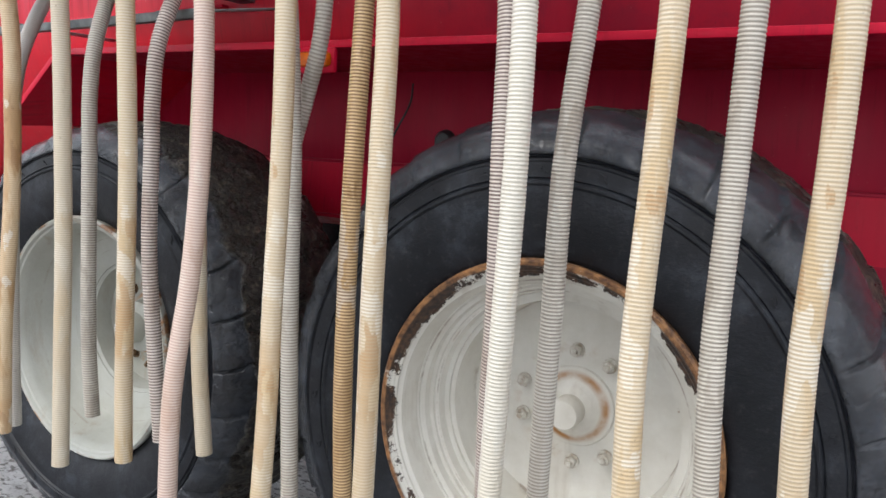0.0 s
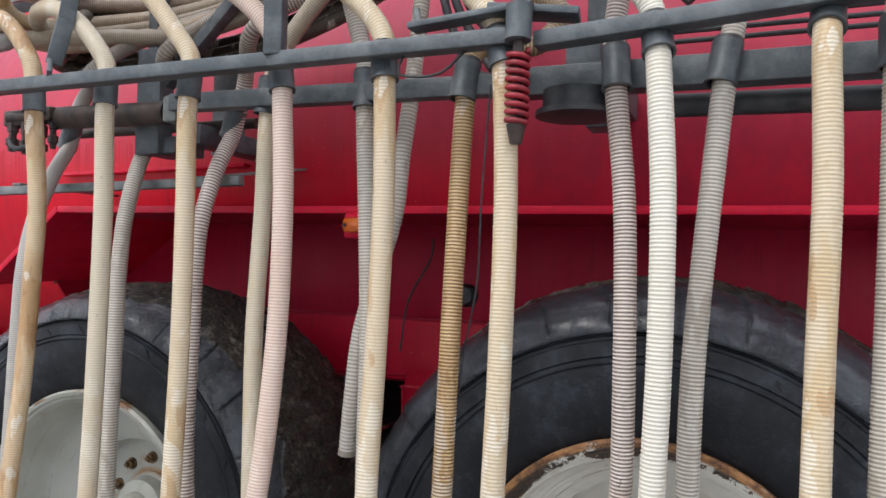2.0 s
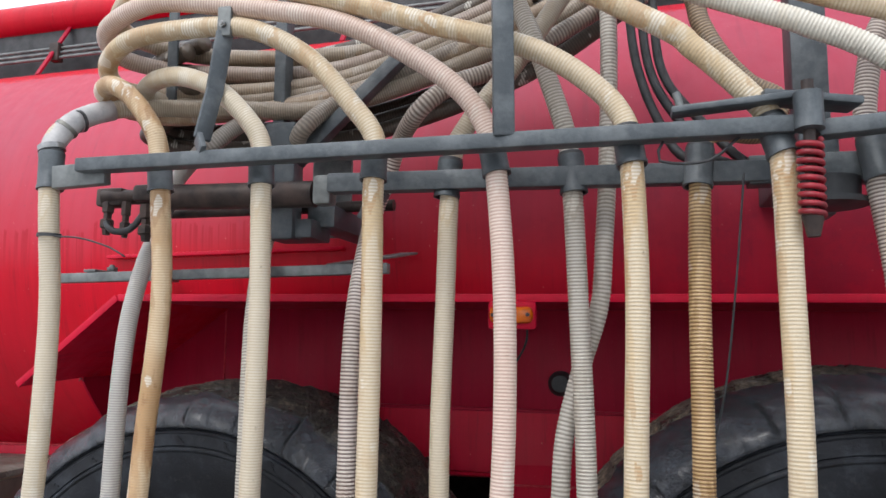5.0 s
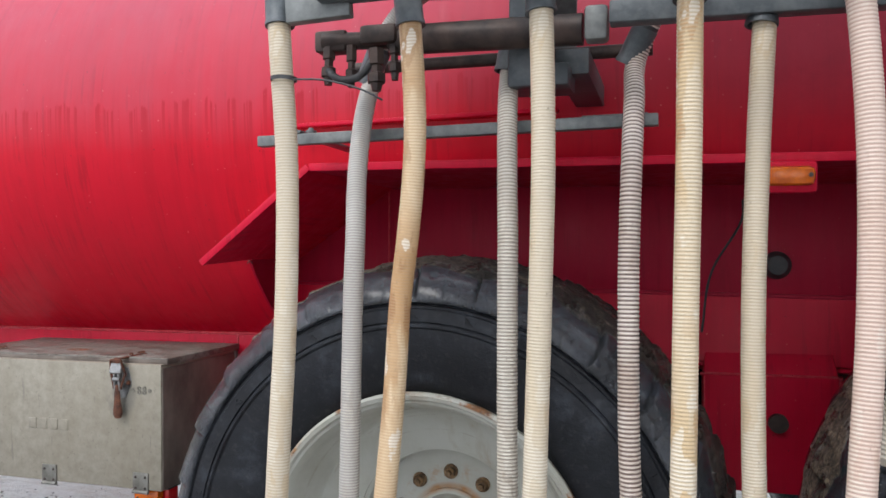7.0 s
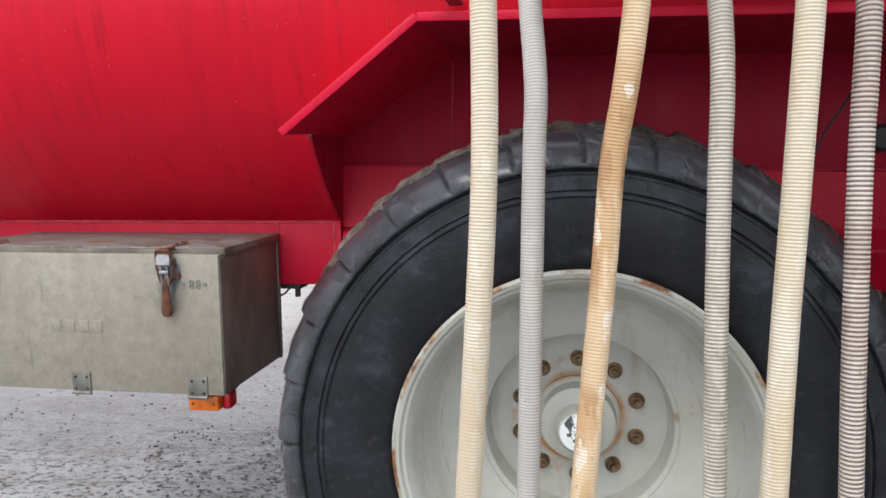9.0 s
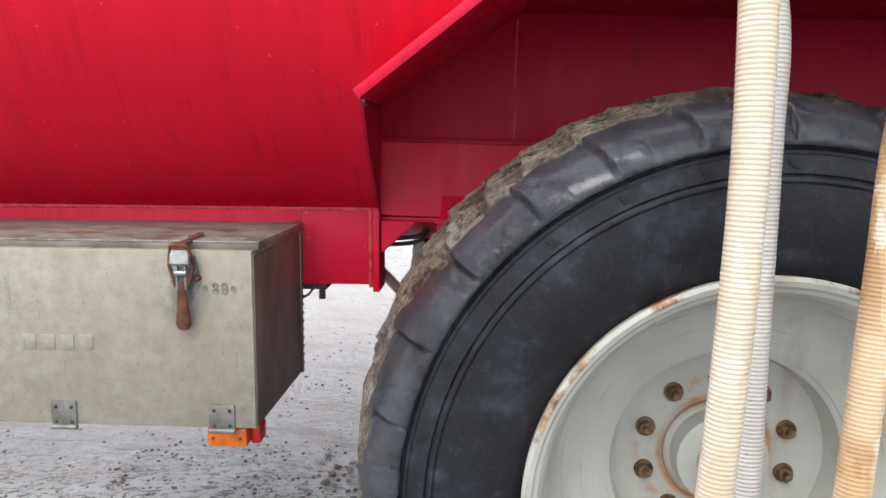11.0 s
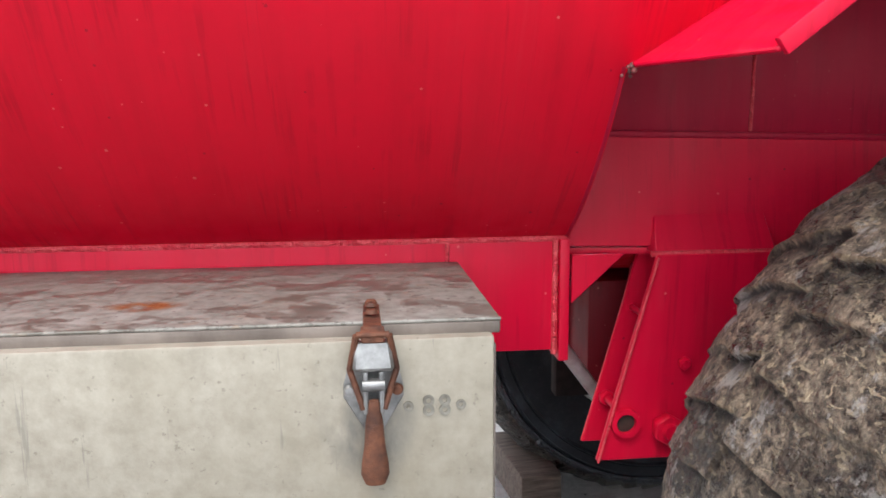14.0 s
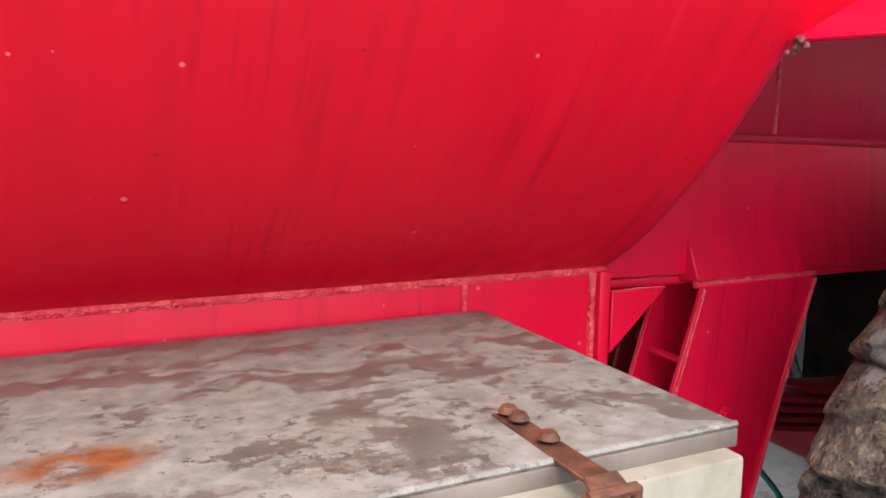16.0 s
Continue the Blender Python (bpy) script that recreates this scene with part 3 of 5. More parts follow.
def smooth_path(points, step):
    """A Catmull-Rom curve through the points, at even steps."""
    p = np.array(points, float)
    p = np.vstack([2 * p[0] - p[1], p, 2 * p[-1] - p[-2]])
    out = []
    for k in range(1, len(p) - 2):
        for u in np.linspace(0, 1, 40, endpoint=False):
            a, b, c, d = p[k - 1], p[k], p[k + 1], p[k + 2]
            out.append(0.5 * (2 * b + (c - a) * u + (2 * a - 5 * b + 4 * c - d) * u ** 2 + (3 * b - a - 3 * c + d) * u ** 3))
    out.append(p[-2])
    out = np.array(out)
    s = np.concatenate([[0], np.cumsum(np.linalg.norm(np.diff(out, axis=0), axis=1))])
    n = max(8, int(s[-1] / step))
    at = np.linspace(0, s[-1], n)
    return np.stack([np.interp(at, s, out[:, k]) for k in range(3)], 1), at


def tube_mesh(name, points, radius, mat, pitch=0.0, depth=0.0, sides=14, step=0.02, square=1.0, wall=0.0, grip=None):
    """A pipe along a path; with a pitch it has ribs of that spacing and depth."""
    path, s = smooth_path(points, pitch / 4 if pitch else step)
    n = len(path)
    tan = np.gradient(path, axis=0)
    tan /= np.linalg.norm(tan, axis=1)[:, None]
    ref = np.array([0.0, 1.0, 0.0]) if abs(tan[0][1]) < 0.9 else np.array([1.0, 0, 0])
    us = np.zeros_like(tan)
    u = ref
    for k in range(n):
        u = u - tan[k] * np.dot(u, tan[k])
        u /= np.linalg.norm(u)
        us[k] = u
    vs = np.cross(tan, us)
    rib = (0.5 + 0.5 * np.cos(2 * np.pi * s / pitch)) ** square if pitch else np.ones(n)
    rad = radius - depth * (1 - rib)
    if wall:
        path = np.vstack([path, path[-1:], path[-1:] - tan[-1:] * 0.05])
        us, vs = np.vstack([us, us[-1:], us[-1:]]), np.vstack([vs, vs[-1:], vs[-1:]])
        rad = np.concatenate([rad, [radius - wall, radius - wall]])
        rib, s = np.concatenate([rib, [0.5, 0.0]]), np.concatenate([s, s[-1:], s[-1:]])
        n += 2
    # dust above the sleeve, plus painted shade that deepens with y
    dust_shade = np.zeros(n)
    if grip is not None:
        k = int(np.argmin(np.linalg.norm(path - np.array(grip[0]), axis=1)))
        dust_shade = np.clip((s[k] - s) / 0.15, 0, 1) * (0.06 + 0.76 * np.clip((path[:, 1] - grip[1] - 0.02) / 0.20, 0, 1))
    ang = np.arange(sides) * 2 * np.pi / sides
    ring = us[:, None, :] * np.cos(ang)[None, :, None] + vs[:, None, :] * np.sin(ang)[None, :, None]
    co = (path[:, None, :] + ring * rad[:, None, None]).reshape(-1, 3)
    i, j = np.meshgrid(np.arange(n - 1), np.arange(sides), indexing="ij")
    j2 = (j + 1) % sides
    quads = np.stack([i * sides + j, i * sides + j2, (i + 1) * sides + j2, (i + 1) * sides + j], -1).reshape(-1, 4)
    me = bpy.data.meshes.new(name)
    me.from_pydata(co.tolist(), [], quads.tolist() + [list(range(sides))[::-1], list(range((n - 1) * sides, n * sides))])
    me.polygons.foreach_set("use_smooth", [True] * len(me.polygons))
    for key, val in (("rib", rib), ("along", s), ("dust_shade", dust_shade)):
        at = me.attributes.new(key, "FLOAT", "POINT")
        at.data.foreach_set("value", np.repeat(val, sides).astype(np.float32))
    me.materials.append(mat)
    return me


def tube_part(name, points, radius, mat, parent, label="", **kw):
    ob = new(name, tube_mesh(name, points, radius, mat, **kw))
    ob.parent = parent
    if label:
        ob["label"] = label
    return ob


# ---- ground ----
def ground_sheet():
    near = np.linspace(-1, 1, 121)
    xs = np.sign(near) * (np.abs(near) * 9 + np.abs(near) ** 9 * 600) - 2.5
    ys = np.sign(near) * (np.abs(near) * 9 + np.abs(near) ** 9 * 600) + 3.5
    co = []
    for y in ys:
        for x in xs:
            z = 0.035 * noise.noise(Vector((x * 0.9, y * 0.9, 0))) + 0.018 * noise.noise(Vector((x * 3.1, y * 3.1, 4)))
            z -= 0.075 * min(1.0, max(0.0, (x + 1.7) / 0.8)) * min(1.0, max(0.0, (2.5 - x) / 1.5))
            co.append((x, y, z if abs(x) + abs(y) < 60 else 0.0))
    n = len(xs)
    faces = [(r * n + c, r * n + c + 1, (r + 1) * n + c + 1, (r + 1) * n + c) for r in range(n - 1) for c in range(n - 1)]
    me = bpy.data.meshes.new("ground")
    me.from_pydata(co, [], faces)
    me.polygons.foreach_set("use_smooth", [True] * len(faces))
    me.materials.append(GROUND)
    return tagged(new("ground", me), "wet gravel yard with patches of grey slush and ice", "ground", kind="structure")


ground_sheet()

# ---- tanker ----
TANK_Y, TANK_Z, TANK_R = 3.216, 2.011, 0.95
BACK, FRONT = 1.5, -6.6
MG_Y, MG_Z = 2.073, 1.765
BEAM_Y, PANEL_Y = 2.714, 2.772
CUT0, CUT1 = -3.055, 0.75
PWX = -2.662
# mudguard and panel drop a little towards the rear
LEAN = Matrix.Translation((-2.657, 0, MG_Z)) @ Matrix.Rotation(radians(1.2), 4, "Y") @ Matrix.Translation((2.657, 0, -MG_Z))

tanker = thing("slurry_tanker", "large red twin-axle slurry tanker standing on a wet gravel yard", "tanker trailer", at=(-2.5, 3.2, 0))
tanker_inv = Matrix.Translation((2.5, -3.2, 0))


def tpart(name, bm, mat, label="", smooth=True, parent=None):
    bmesh.ops.transform(bm, matrix=tanker_inv, verts=bm.verts[:])
    return part(name, bm, mat, parent or tanker, label, smooth)


def rpart(name, bm, mat, label="", smooth=True, parent=None):
    bmesh.ops.transform(bm, matrix=LEAN, verts=bm.verts[:])
    return tpart(name, bm, mat, label, smooth, parent)


def tank_shell():
    """The tank: a round barrel with a recess cut into its flanks above the wheels."""
    prof = [(0.0, FRONT - 0.32), (0.40, FRONT - 0.30), (0.70, FRONT - 0.22), (0.88, FRONT - 0.10), (TANK_R, FRONT + 0.06), (TANK_R, -4.4), (TANK_R, CUT0 - 0.02), (TANK_R, CUT1 + 0.02), (TANK_R, BACK), (0.85, BACK + 0.16), (0.5, BACK + 0.28), (0.0, BACK + 0.32)]
    b = lathe(prof, pose(0, TANK_Y, TANK_Z, 0, 0, -90), 128)
    far_panel = 2 * TANK_Y - PANEL_Y
    lean_n = LEAN.to_3x3() @ Vector((0, 0, 1))
    slope_n = Vector((-(MG_Z - 1.492), 0, -2.657 - CUT0)).normalized()
    for co, no in (((CUT0, 0, 0), (1, 0, 0)), ((CUT1, 0, 0), (1, 0, 0)), ((-2.657, 0, MG_Z - 0.004), lean_n), ((-2.657, 0, MG_Z - 0.004), slope_n), ((0, PANEL_Y, 0), (0, 1, 0)), ((0, far_panel, 0), (0, 1, 0))):
        bmesh.ops.bisect_plane(b, geom=[*b.verts, *b.edges, *b.faces], plane_co=co, plane_no=no, dist=1e-5)
    gone = []
    for f in b.faces:
        c = f.calc_center_median()
        if CUT0 < c.x < CUT1 and (c - Vector((-2.657, 0, MG_Z - 0.004))).dot(lean_n) < 0 and (c - Vector((-2.657, c.y, MG_Z - 0.004))).dot(slope_n) < 0 and not PANEL_Y < c.y < far_panel:
            gone.append(f)
    bmesh.ops.delete(b, geom=gone, context="FACES")
    return b


def recess_end(x, side):
    """The wall that closes the recess: bounded by the barrel's curve and the inner panel."""
    pts = []
    lo = math.acos((TANK_Y - PANEL_Y) / TANK_R)
    hi = math.asin((TANK_Z - 1.497) / TANK_R)
    for k in range(41):
        a = hi + (lo - hi) * k / 40
        pts.append((x, TANK_Y - (TANK_R + 0.0005) * math.cos(a), TANK_Z - (TANK_R + 0.0005) * math.sin(a)))
    pts.append((x, PANEL_Y + 0.006, 1.497))
    return plate(pts, 0.006, 0)


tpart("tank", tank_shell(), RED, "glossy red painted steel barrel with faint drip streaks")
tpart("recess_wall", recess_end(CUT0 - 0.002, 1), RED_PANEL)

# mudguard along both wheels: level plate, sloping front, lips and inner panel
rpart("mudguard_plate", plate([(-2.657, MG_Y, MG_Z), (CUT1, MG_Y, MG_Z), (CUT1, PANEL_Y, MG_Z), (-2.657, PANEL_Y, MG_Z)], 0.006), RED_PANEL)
rpart("mudguard_lip", span(-2.650, CUT1, MG_Y - 0.004, MG_Y + 0.006, MG_Z - 0.011, MG_Z + 0.012, 0.003), RED_FRAME)
tpart("mudguard_slope", plate([(-3.018, 2.074, 1.486), (-2.655, MG_Y, MG_Z), (-2.655, PANEL_Y, MG_Z), (-3.052, PANEL_Y, 1.500), (-3.052, 2.415, 1.500)], 0.007), RED_FRAME)
d = Vector((-3.018, 0, 1.486)) - Vector((-2.655, 0, MG_Z))
ang = math.degrees(math.atan2(d.z, -d.x))
tpart("mudguard_lip", box((d.length, 0.010, 0.022), pose(-2.833, 2.072, 1.6265, 0, ang, 0), 0.002), RED_FRAME)
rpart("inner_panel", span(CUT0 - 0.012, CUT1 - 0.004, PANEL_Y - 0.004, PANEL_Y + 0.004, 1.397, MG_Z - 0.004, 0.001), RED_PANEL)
rpart("inner_panel", plate([(CUT0 - 0.012, 2.742, 1.172), (CUT1 - 0.004, 2.742, 1.172), (CUT1 - 0.004, 2.766, 1.387), (CUT0 - 0.012, 2.766, 1.387)], -0.008), RED_FRAME)
rpart("panel_weld", rod((PWX, PANEL_Y - 0.005, 1.402), (PWX - 0.004, PANEL_Y - 0.005, MG_Z - 0.006), 0.004, 8), WELD)
rpart("panel_seam", span(CUT0 - 0.010, CUT1 - 0.006, PANEL_Y - 0.016, PANEL_Y + 0.004, 1.386, 1.400, 0.004), RED_PANEL)
rpart("panel_underside", span(CUT0 + 0.006, CUT1 - 0.006, 2.746, 3.1, 1.155, 1.169, 0.002), RED_FRAME)

# chassis beam in front of the wheels, with its end flange and weld
tpart("chassis_beam", span(-6.4, -3.075, BEAM_Y, BEAM_Y + 0.10, 0.978, 1.197, 0.004), RED_FRAME)
tpart("beam_end_flange", span(-3.075, -3.055, BEAM_Y - 0.012, BEAM_Y + 0.11, 0.958, 1.200, 0.003), RED_FRAME)
tpart("beam_weld", rod((-6.4, BEAM_Y + 0.004, 1.200), (-3.06, BEAM_Y + 0.004, 1.200), 0.007, 8), WELD)
tpart("beam_weld", rod((-3.082, BEAM_Y - 0.001, 0.971), (-3.082, BEAM_Y - 0.001, 1.196), 0.006, 8), WELD)
tpart("beam_weld", rod((-3.292, BEAM_Y - 0.001, 1.136), (-3.292, BEAM_Y - 0.001, 1.196), 0.004, 8), WELD)
tpart("far_chassis_beam", span(-6.4, -3.075, 3.62, 3.73, 0.992, 1.211, 0.004), RED_FRAME)
tpart("beam_foot", span(-3.34, -3.215, 2.72, 2.80, 0.960, 0.988, 0.003), OILY)
tpart("foot_bolt", rod((-3.232, 2.735, 0.93), (-3.232, 2.735, 0.965), 0.010), OILY)
tube_part("thin_cable", [(0.0 + -3.36 + 2.5, 2.71 - 3.2, 0.985), (-3.32 + 2.5, 2.70 - 3.2, 0.935), (-3.27 + 2.5, 2.70 - 3.2, 0.945), (-3.24 + 2.5, 2.72 - 3.2, 0.985)], 0.0035, BLACK, tanker)
tpart("gusset", plate([(-3.05, 2.715, 1.168), (-2.945, 2.715, 1.168), (-3.05, 2.715, 1.072)], 0.010), RED_FRAME)
wb = bmesh.new()
rng = random.Random(11)
for k in range(9):
    rr = rng.uniform(0.003, 0.006)
    bmesh.ops.create_icosphere(wb, subdivisions=1, radius=rr, matrix=pose(-3.052 + rng.uniform(-0.012, 0.006), 2.414 + rng.uniform(-0.014, 0.014), 1.496 + rng.uniform(-0.014, 0.014)))
tpart("mudguard_weld", wb, SCRAPE, "rough scraped weld lump")


def hanger(x0, x1, z_top, z_ridge, z_bot, lean, ridge_y, with_bolts):
    """A folded plate hanger that carries the springs: sloping cap, leaning face, flanges and bolts."""
    g = tpart("spring_hanger", plate([(x0, ridge_y - 0.012, z_ridge), (x1, ridge_y - 0.012, z_ridge), (x1 - lean, ridge_y + 0.012, z_bot), (x0 - lean, ridge_y + 0.012, z_bot)], 0.010), RED_FRAME)
    def sub(name, bm, mat, label=""):
        return tpart(name, bm, mat, label, True, g)
    sub("cap", plate([(x0, ridge_y - 0.012, z_ridge), (x1, ridge_y - 0.012, z_ridge), (x1 - 0.014, ridge_y + 0.050, z_top), (x0 + 0.012, ridge_y + 0.050, z_top)], 0.008), RED_FRAME)
    sub("cap_side", plate([(x0, ridge_y - 0.010, z_ridge), (x0 + 0.012, ridge_y + 0.049, z_top), (x0 - 0.002, ridge_y + 0.055, z_ridge)], 0.006), RED_FRAME)
    sub("ridge_weld", rod((x0 - 0.01, ridge_y - 0.014, z_ridge), (x1 + 0.01, ridge_y - 0.014, z_ridge), 0.006, 8), WELD)
    sub("flange", plate([(x1 - 0.004, ridge_y - 0.022, z_ridge - 0.006), (x1 - 0.004, ridge_y + 0.10, z_ridge - 0.006), (x1 - lean - 0.004, ridge_y + 0.12, z_bot), (x1 - lean - 0.004, ridge_y - 0.006, z_bot)], 0.010), RED_FRAME)
    sub("back_plate", plate([(x0, ridge_y + 0.088, z_ridge), (x1, ridge_y + 0.088, z_ridge), (x1 - lean, ridge_y + 0.112, z_bot), (x0 - lean, ridge_y + 0.112, z_bot)], 0.010), RED_FRAME)
    # thin pale rods trace the plate edges
    sub("pale_edge", rod((x0, ridge_y + 0.084, z_ridge - 0.01), (x0 - lean, ridge_y + 0.108, z_bot), 0.0022, 8), WELD)
    for x in (x0, x1):
        sub("pale_edge", rod((x - 0.004 + 0.005, ridge_y - 0.024, z_ridge - 0.006), (x - lean - 0.004 + 0.005, ridge_y - 0.008, z_bot), 0.0025, 8), WELD)
    sub("outer_lip", plate([(x1 + 0.003, ridge_y - 0.014, z_ridge - 0.008), (x1 + 0.026, ridge_y - 0.004, z_ridge - 0.008), (x1 - lean + 0.026, ridge_y + 0.018, z_bot), (x1 - lean + 0.003, ridge_y + 0.010, z_bot)], 0.005), RED_FRAME)
    if with_bolts:
        fx = x0 - lean * 0.80
        sub("bush", lathe([(0.020, -0.022), (0.030, -0.022), (0.031, 0.0), (0.020, 0.0)], pose(fx + 0.035, ridge_y + 0.008, z_bot + 0.082), 20, True), RED_FRAME)
        sub("bush_hole", rod((fx + 0.035, ridge_y - 0.004, z_bot + 0.082), (fx + 0.035, ridge_y + 0.012, z_bot + 0.082), 0.021), OILY)
        sub("bolt", hexnut(pose(fx + 0.118, ridge_y - 0.006, z_bot + 0.07), 0.032, 0.026), RED_FRAME)
        sub("bolt", hexnut(pose(fx + 0.15, ridge_y - 0.012, z_bot + 0.205), 0.014, 0.010), RED_FRAME)
        for lower, r in ((0.30, 0.006), (0.76, 0.008)):
            bx, bz = x0 - lean * lower + 0.022, z_ridge + (z_bot - z_ridge) * lower
            sub("through_bolt", rod((bx, ridge_y - 0.004, bz), (bx, ridge_y + 0.10, bz), r, 12), RED_FRAME)
            sub("through_bolt", hexnut(pose(bx, ridge_y + 0.094, bz), r * 2.2, 0.012), RED_FRAME)
    return g


hanger(-2.884, -2.636, 1.281, 1.167, 0.740, 0.105, 2.714, True)
hanger(-1.545, -1.145, 1.222, 1.113, 0.735, 0.0, 2.712, False)
for x, z, r in ((-1.322, 0.965, 0.030), (-1.209, 0.839, 0.026), (-1.208, 0.759, 0.024)):
    tpart("hanger_hole", rod((x, 2.675, z), (x, 2.70, z), r), OILY)
tpart("stay_rod", rod((-3.07, 2.84, 1.00), (-2.84, 3.02, 0.70), 0.016), STAY)
# leaf springs, axles and cross pieces under the tank
for x in (-2.256, -0.51):
    for k in range(5):
        h = 0.62 - k * 0.09
        b = box((2 * h, 0.075, 0.011), Matrix(), 0.002)
        bmesh.ops.subdivide_edges(b, edges=[e for e in b.edges if e.calc_length() > h], cuts=14)
        for v in b.verts:
            v.co.z += 0.30 * v.co.x ** 2
        bmesh.ops.transform(b, matrix=pose(x, 2.80, 0.825 + k * 0.019), verts=b.verts[:])
        tpart("spring_leaf", b, SPRING)
    tpart("axle", rod((x, 2.2, 0.735), (x, 4.2, 0.735), 0.07, 24), RED_DARK)
tpart("cross_member", span(-2.93, -2.66, 2.98, 3.72, 0.80, 1.06, 0.004), RED_DARK)
tpart("cross_member", span(-1.45, -1.2, 2.74, 3.72, 0.80, 1.06, 0.004), RED_DARK)
tpart("inner_upright", plate([(-2.852, 2.90, 1.165), (-2.820, 2.90, 1.165), (-2.870, 2.91, 0.86), (-2.905, 2.91, 0.86)], 0.010), RED_DARK)
tpart("inner_ledge", span(-2.83, -2.66, 2.87, 2.92, 1.020, 1.045, 0.003), RED_DARK)
# added dark sheet in place of the shaded cavity behind the hanger
tpart("gap_backing", span(-2.96, -2.62, 3.15, 3.20, 0.72, 1.17, 0.004), GAP_DARK)
tube_part("green_strap", [(-2.64 + 2.5, 2.80 - 3.2, 0.80), (-2.59 + 2.5, 2.80 - 3.2, 0.75), (-2.53 + 2.5, 2.81 - 3.2, 0.69), (-2.48 + 2.5, 2.83 - 3.2, 0.62)], 0.006, GREEN, tanker, "thin green strap")
rpart("apron", span(-0.1, 0.8, 2.73, 2.745, 0.62, 1.186, 0.003), RED_PANEL)
# two more added dark sheets that close the shaded gaps between wheels
tpart("gap_backing", span(-2.0, -1.115, 3.15, 3.20, 0.62, 1.17, 0.004), GAP_DARK)
tpart("gap_backing", span(-1.10, -0.2, 3.15, 3.20, 0.70, 1.17, 0.004), OILY)
for k in range(2):
    y = 2.86 + k * 0.03
    tube_part("brake_line", [(-3.3 + 2.5, y - 3.2, 1.10 - k * 0.022), (-3.0 + 2.5, y - 3.2, 1.10 - k * 0.022), (-2.93 + 2.5, y - 3.2, 1.13 - k * 0.01), (-2.9 + 2.5, y - 3.2, 1.25)], 0.007, BLACK, tanker)
# black plug in the panel, cable below it
rpart("rubber_plug", lathe([(0.0, -0.03), (0.03, -0.03), (0.042, -0.018), (0.046, 0.0)], pose(-1.307, PANEL_Y - 0.004, 1.494), 24), BLACK)
tube_part("thin_cable", [(-1.42 + 2.5, 2.69 - 3.2, 1.68), (-1.43 + 2.5, 2.685 - 3.2, 1.60), (-1.52 + 2.5, 2.685 - 3.2, 1.44), (-1.55 + 2.5, 2.68 - 3.2, 1.25)], 0.004, BLACK, tanker)
# amber side marker under the mudguard edge
mk = tpart("side_marker", box((0.136, 0.024, 0.078), pose(-1.376, 2.068, 1.690, 0, 1.2, 0), 0.011), RED_FRAME, "red bracket of a side marker lamp")
tpart("lens", box((0.121, 0.032, 0.046), pose(-1.376, 2.046, 1.691, 0, 1.2, 0), 0.015), AMBER, "amber lens with a dirty lower edge", True, mk)
for x in (-1.424, -1.328):
    tpart("screw", rod((x, 2.026, 1.691), (x, 2.034, 1.691), 0.0055, 10), OILY, "", True, mk)
# fittings on top and at the front of the tank
for k, z in enumerate((2.985, 3.010, 3.035)):
    tube_part("top_pipe", [(FRONT + 2.5, 2.90 - 3.2 + k * 0.004, z), (0.4 + 2.5, 2.90 - 3.2 + k * 0.004, z)], 0.008, ZINC, tanker, step=0.5)
# added black sheet stands for the shade behind the top pipes
tpart("shade_sheet", span(FRONT, 1.2, 2.985, 3.0, 2.90, 3.24, 0.002), BLACK, "dark sheet in place of the shade under a walkway")
tpart("top_tube", rod((FRONT, 3.02, 3.24), (1.2, 3.02, 3.24), 0.085, 24), RED)
for x in (-5.2, -3.72, -2.2, -0.7):
    tpart("tube_stay", plate([(x, 2.80, 2.87), (x + 0.022, 2.80, 2.87), (x + 0.042, 3.0, 3.22), (x + 0.02, 3.0, 3.22)], 0.012), RED_PANEL)
    tpart("pipe_clip", span(x + 0.0, x + 0.05, 2.88, 2.92, 2.965, 3.055, 0.003), OILY)
tpart("front_bracket", plate([(-4.75, 2.38, 1.50), (-4.33, 2.38, 1.425), (-4.33, 2.38, 1.385), (-4.75, 2.38, 1.30)], 0.05), RED_FRAME)
tpart("front_bracket_arm", rod((-4.70, 2.40, 1.28), (-4.37, 2.40, 1.30), 0.03), OILY)
# ledge and rest bar on the flank
tpart("flank_ledge", span(-2.83, -1.95, 2.235, 2.29, 1.915, 1.927, 0.002), RED_FRAME)
rb = tpart("rest_bar", span(-2.685, -1.668, 1.846, 1.874, 1.797, 1.825, 0.003), ZINC, "grey square steel tube resting on stays")
tpart("stay", span(-2.60, -2.56, 1.85, 2.27, 1.827, 1.835, 0.002), ZINC, "", True, rb)
tpart("stay", plate([(-1.84, 1.85, 1.828), (-1.80, 1.85, 1.828), (-1.70, 2.25, 1.90), (-1.76, 2.25, 1.90)], 0.008), ZINC, "", True, rb)
tpart("stay_bolt", hexnut(pose(-2.58, 1.95, 1.836, -90), 0.016, 0.014), ZINC, "", True, rb)

# ---- wheels ----
FLANGE = -0.300      # the disc lies at local y = 0


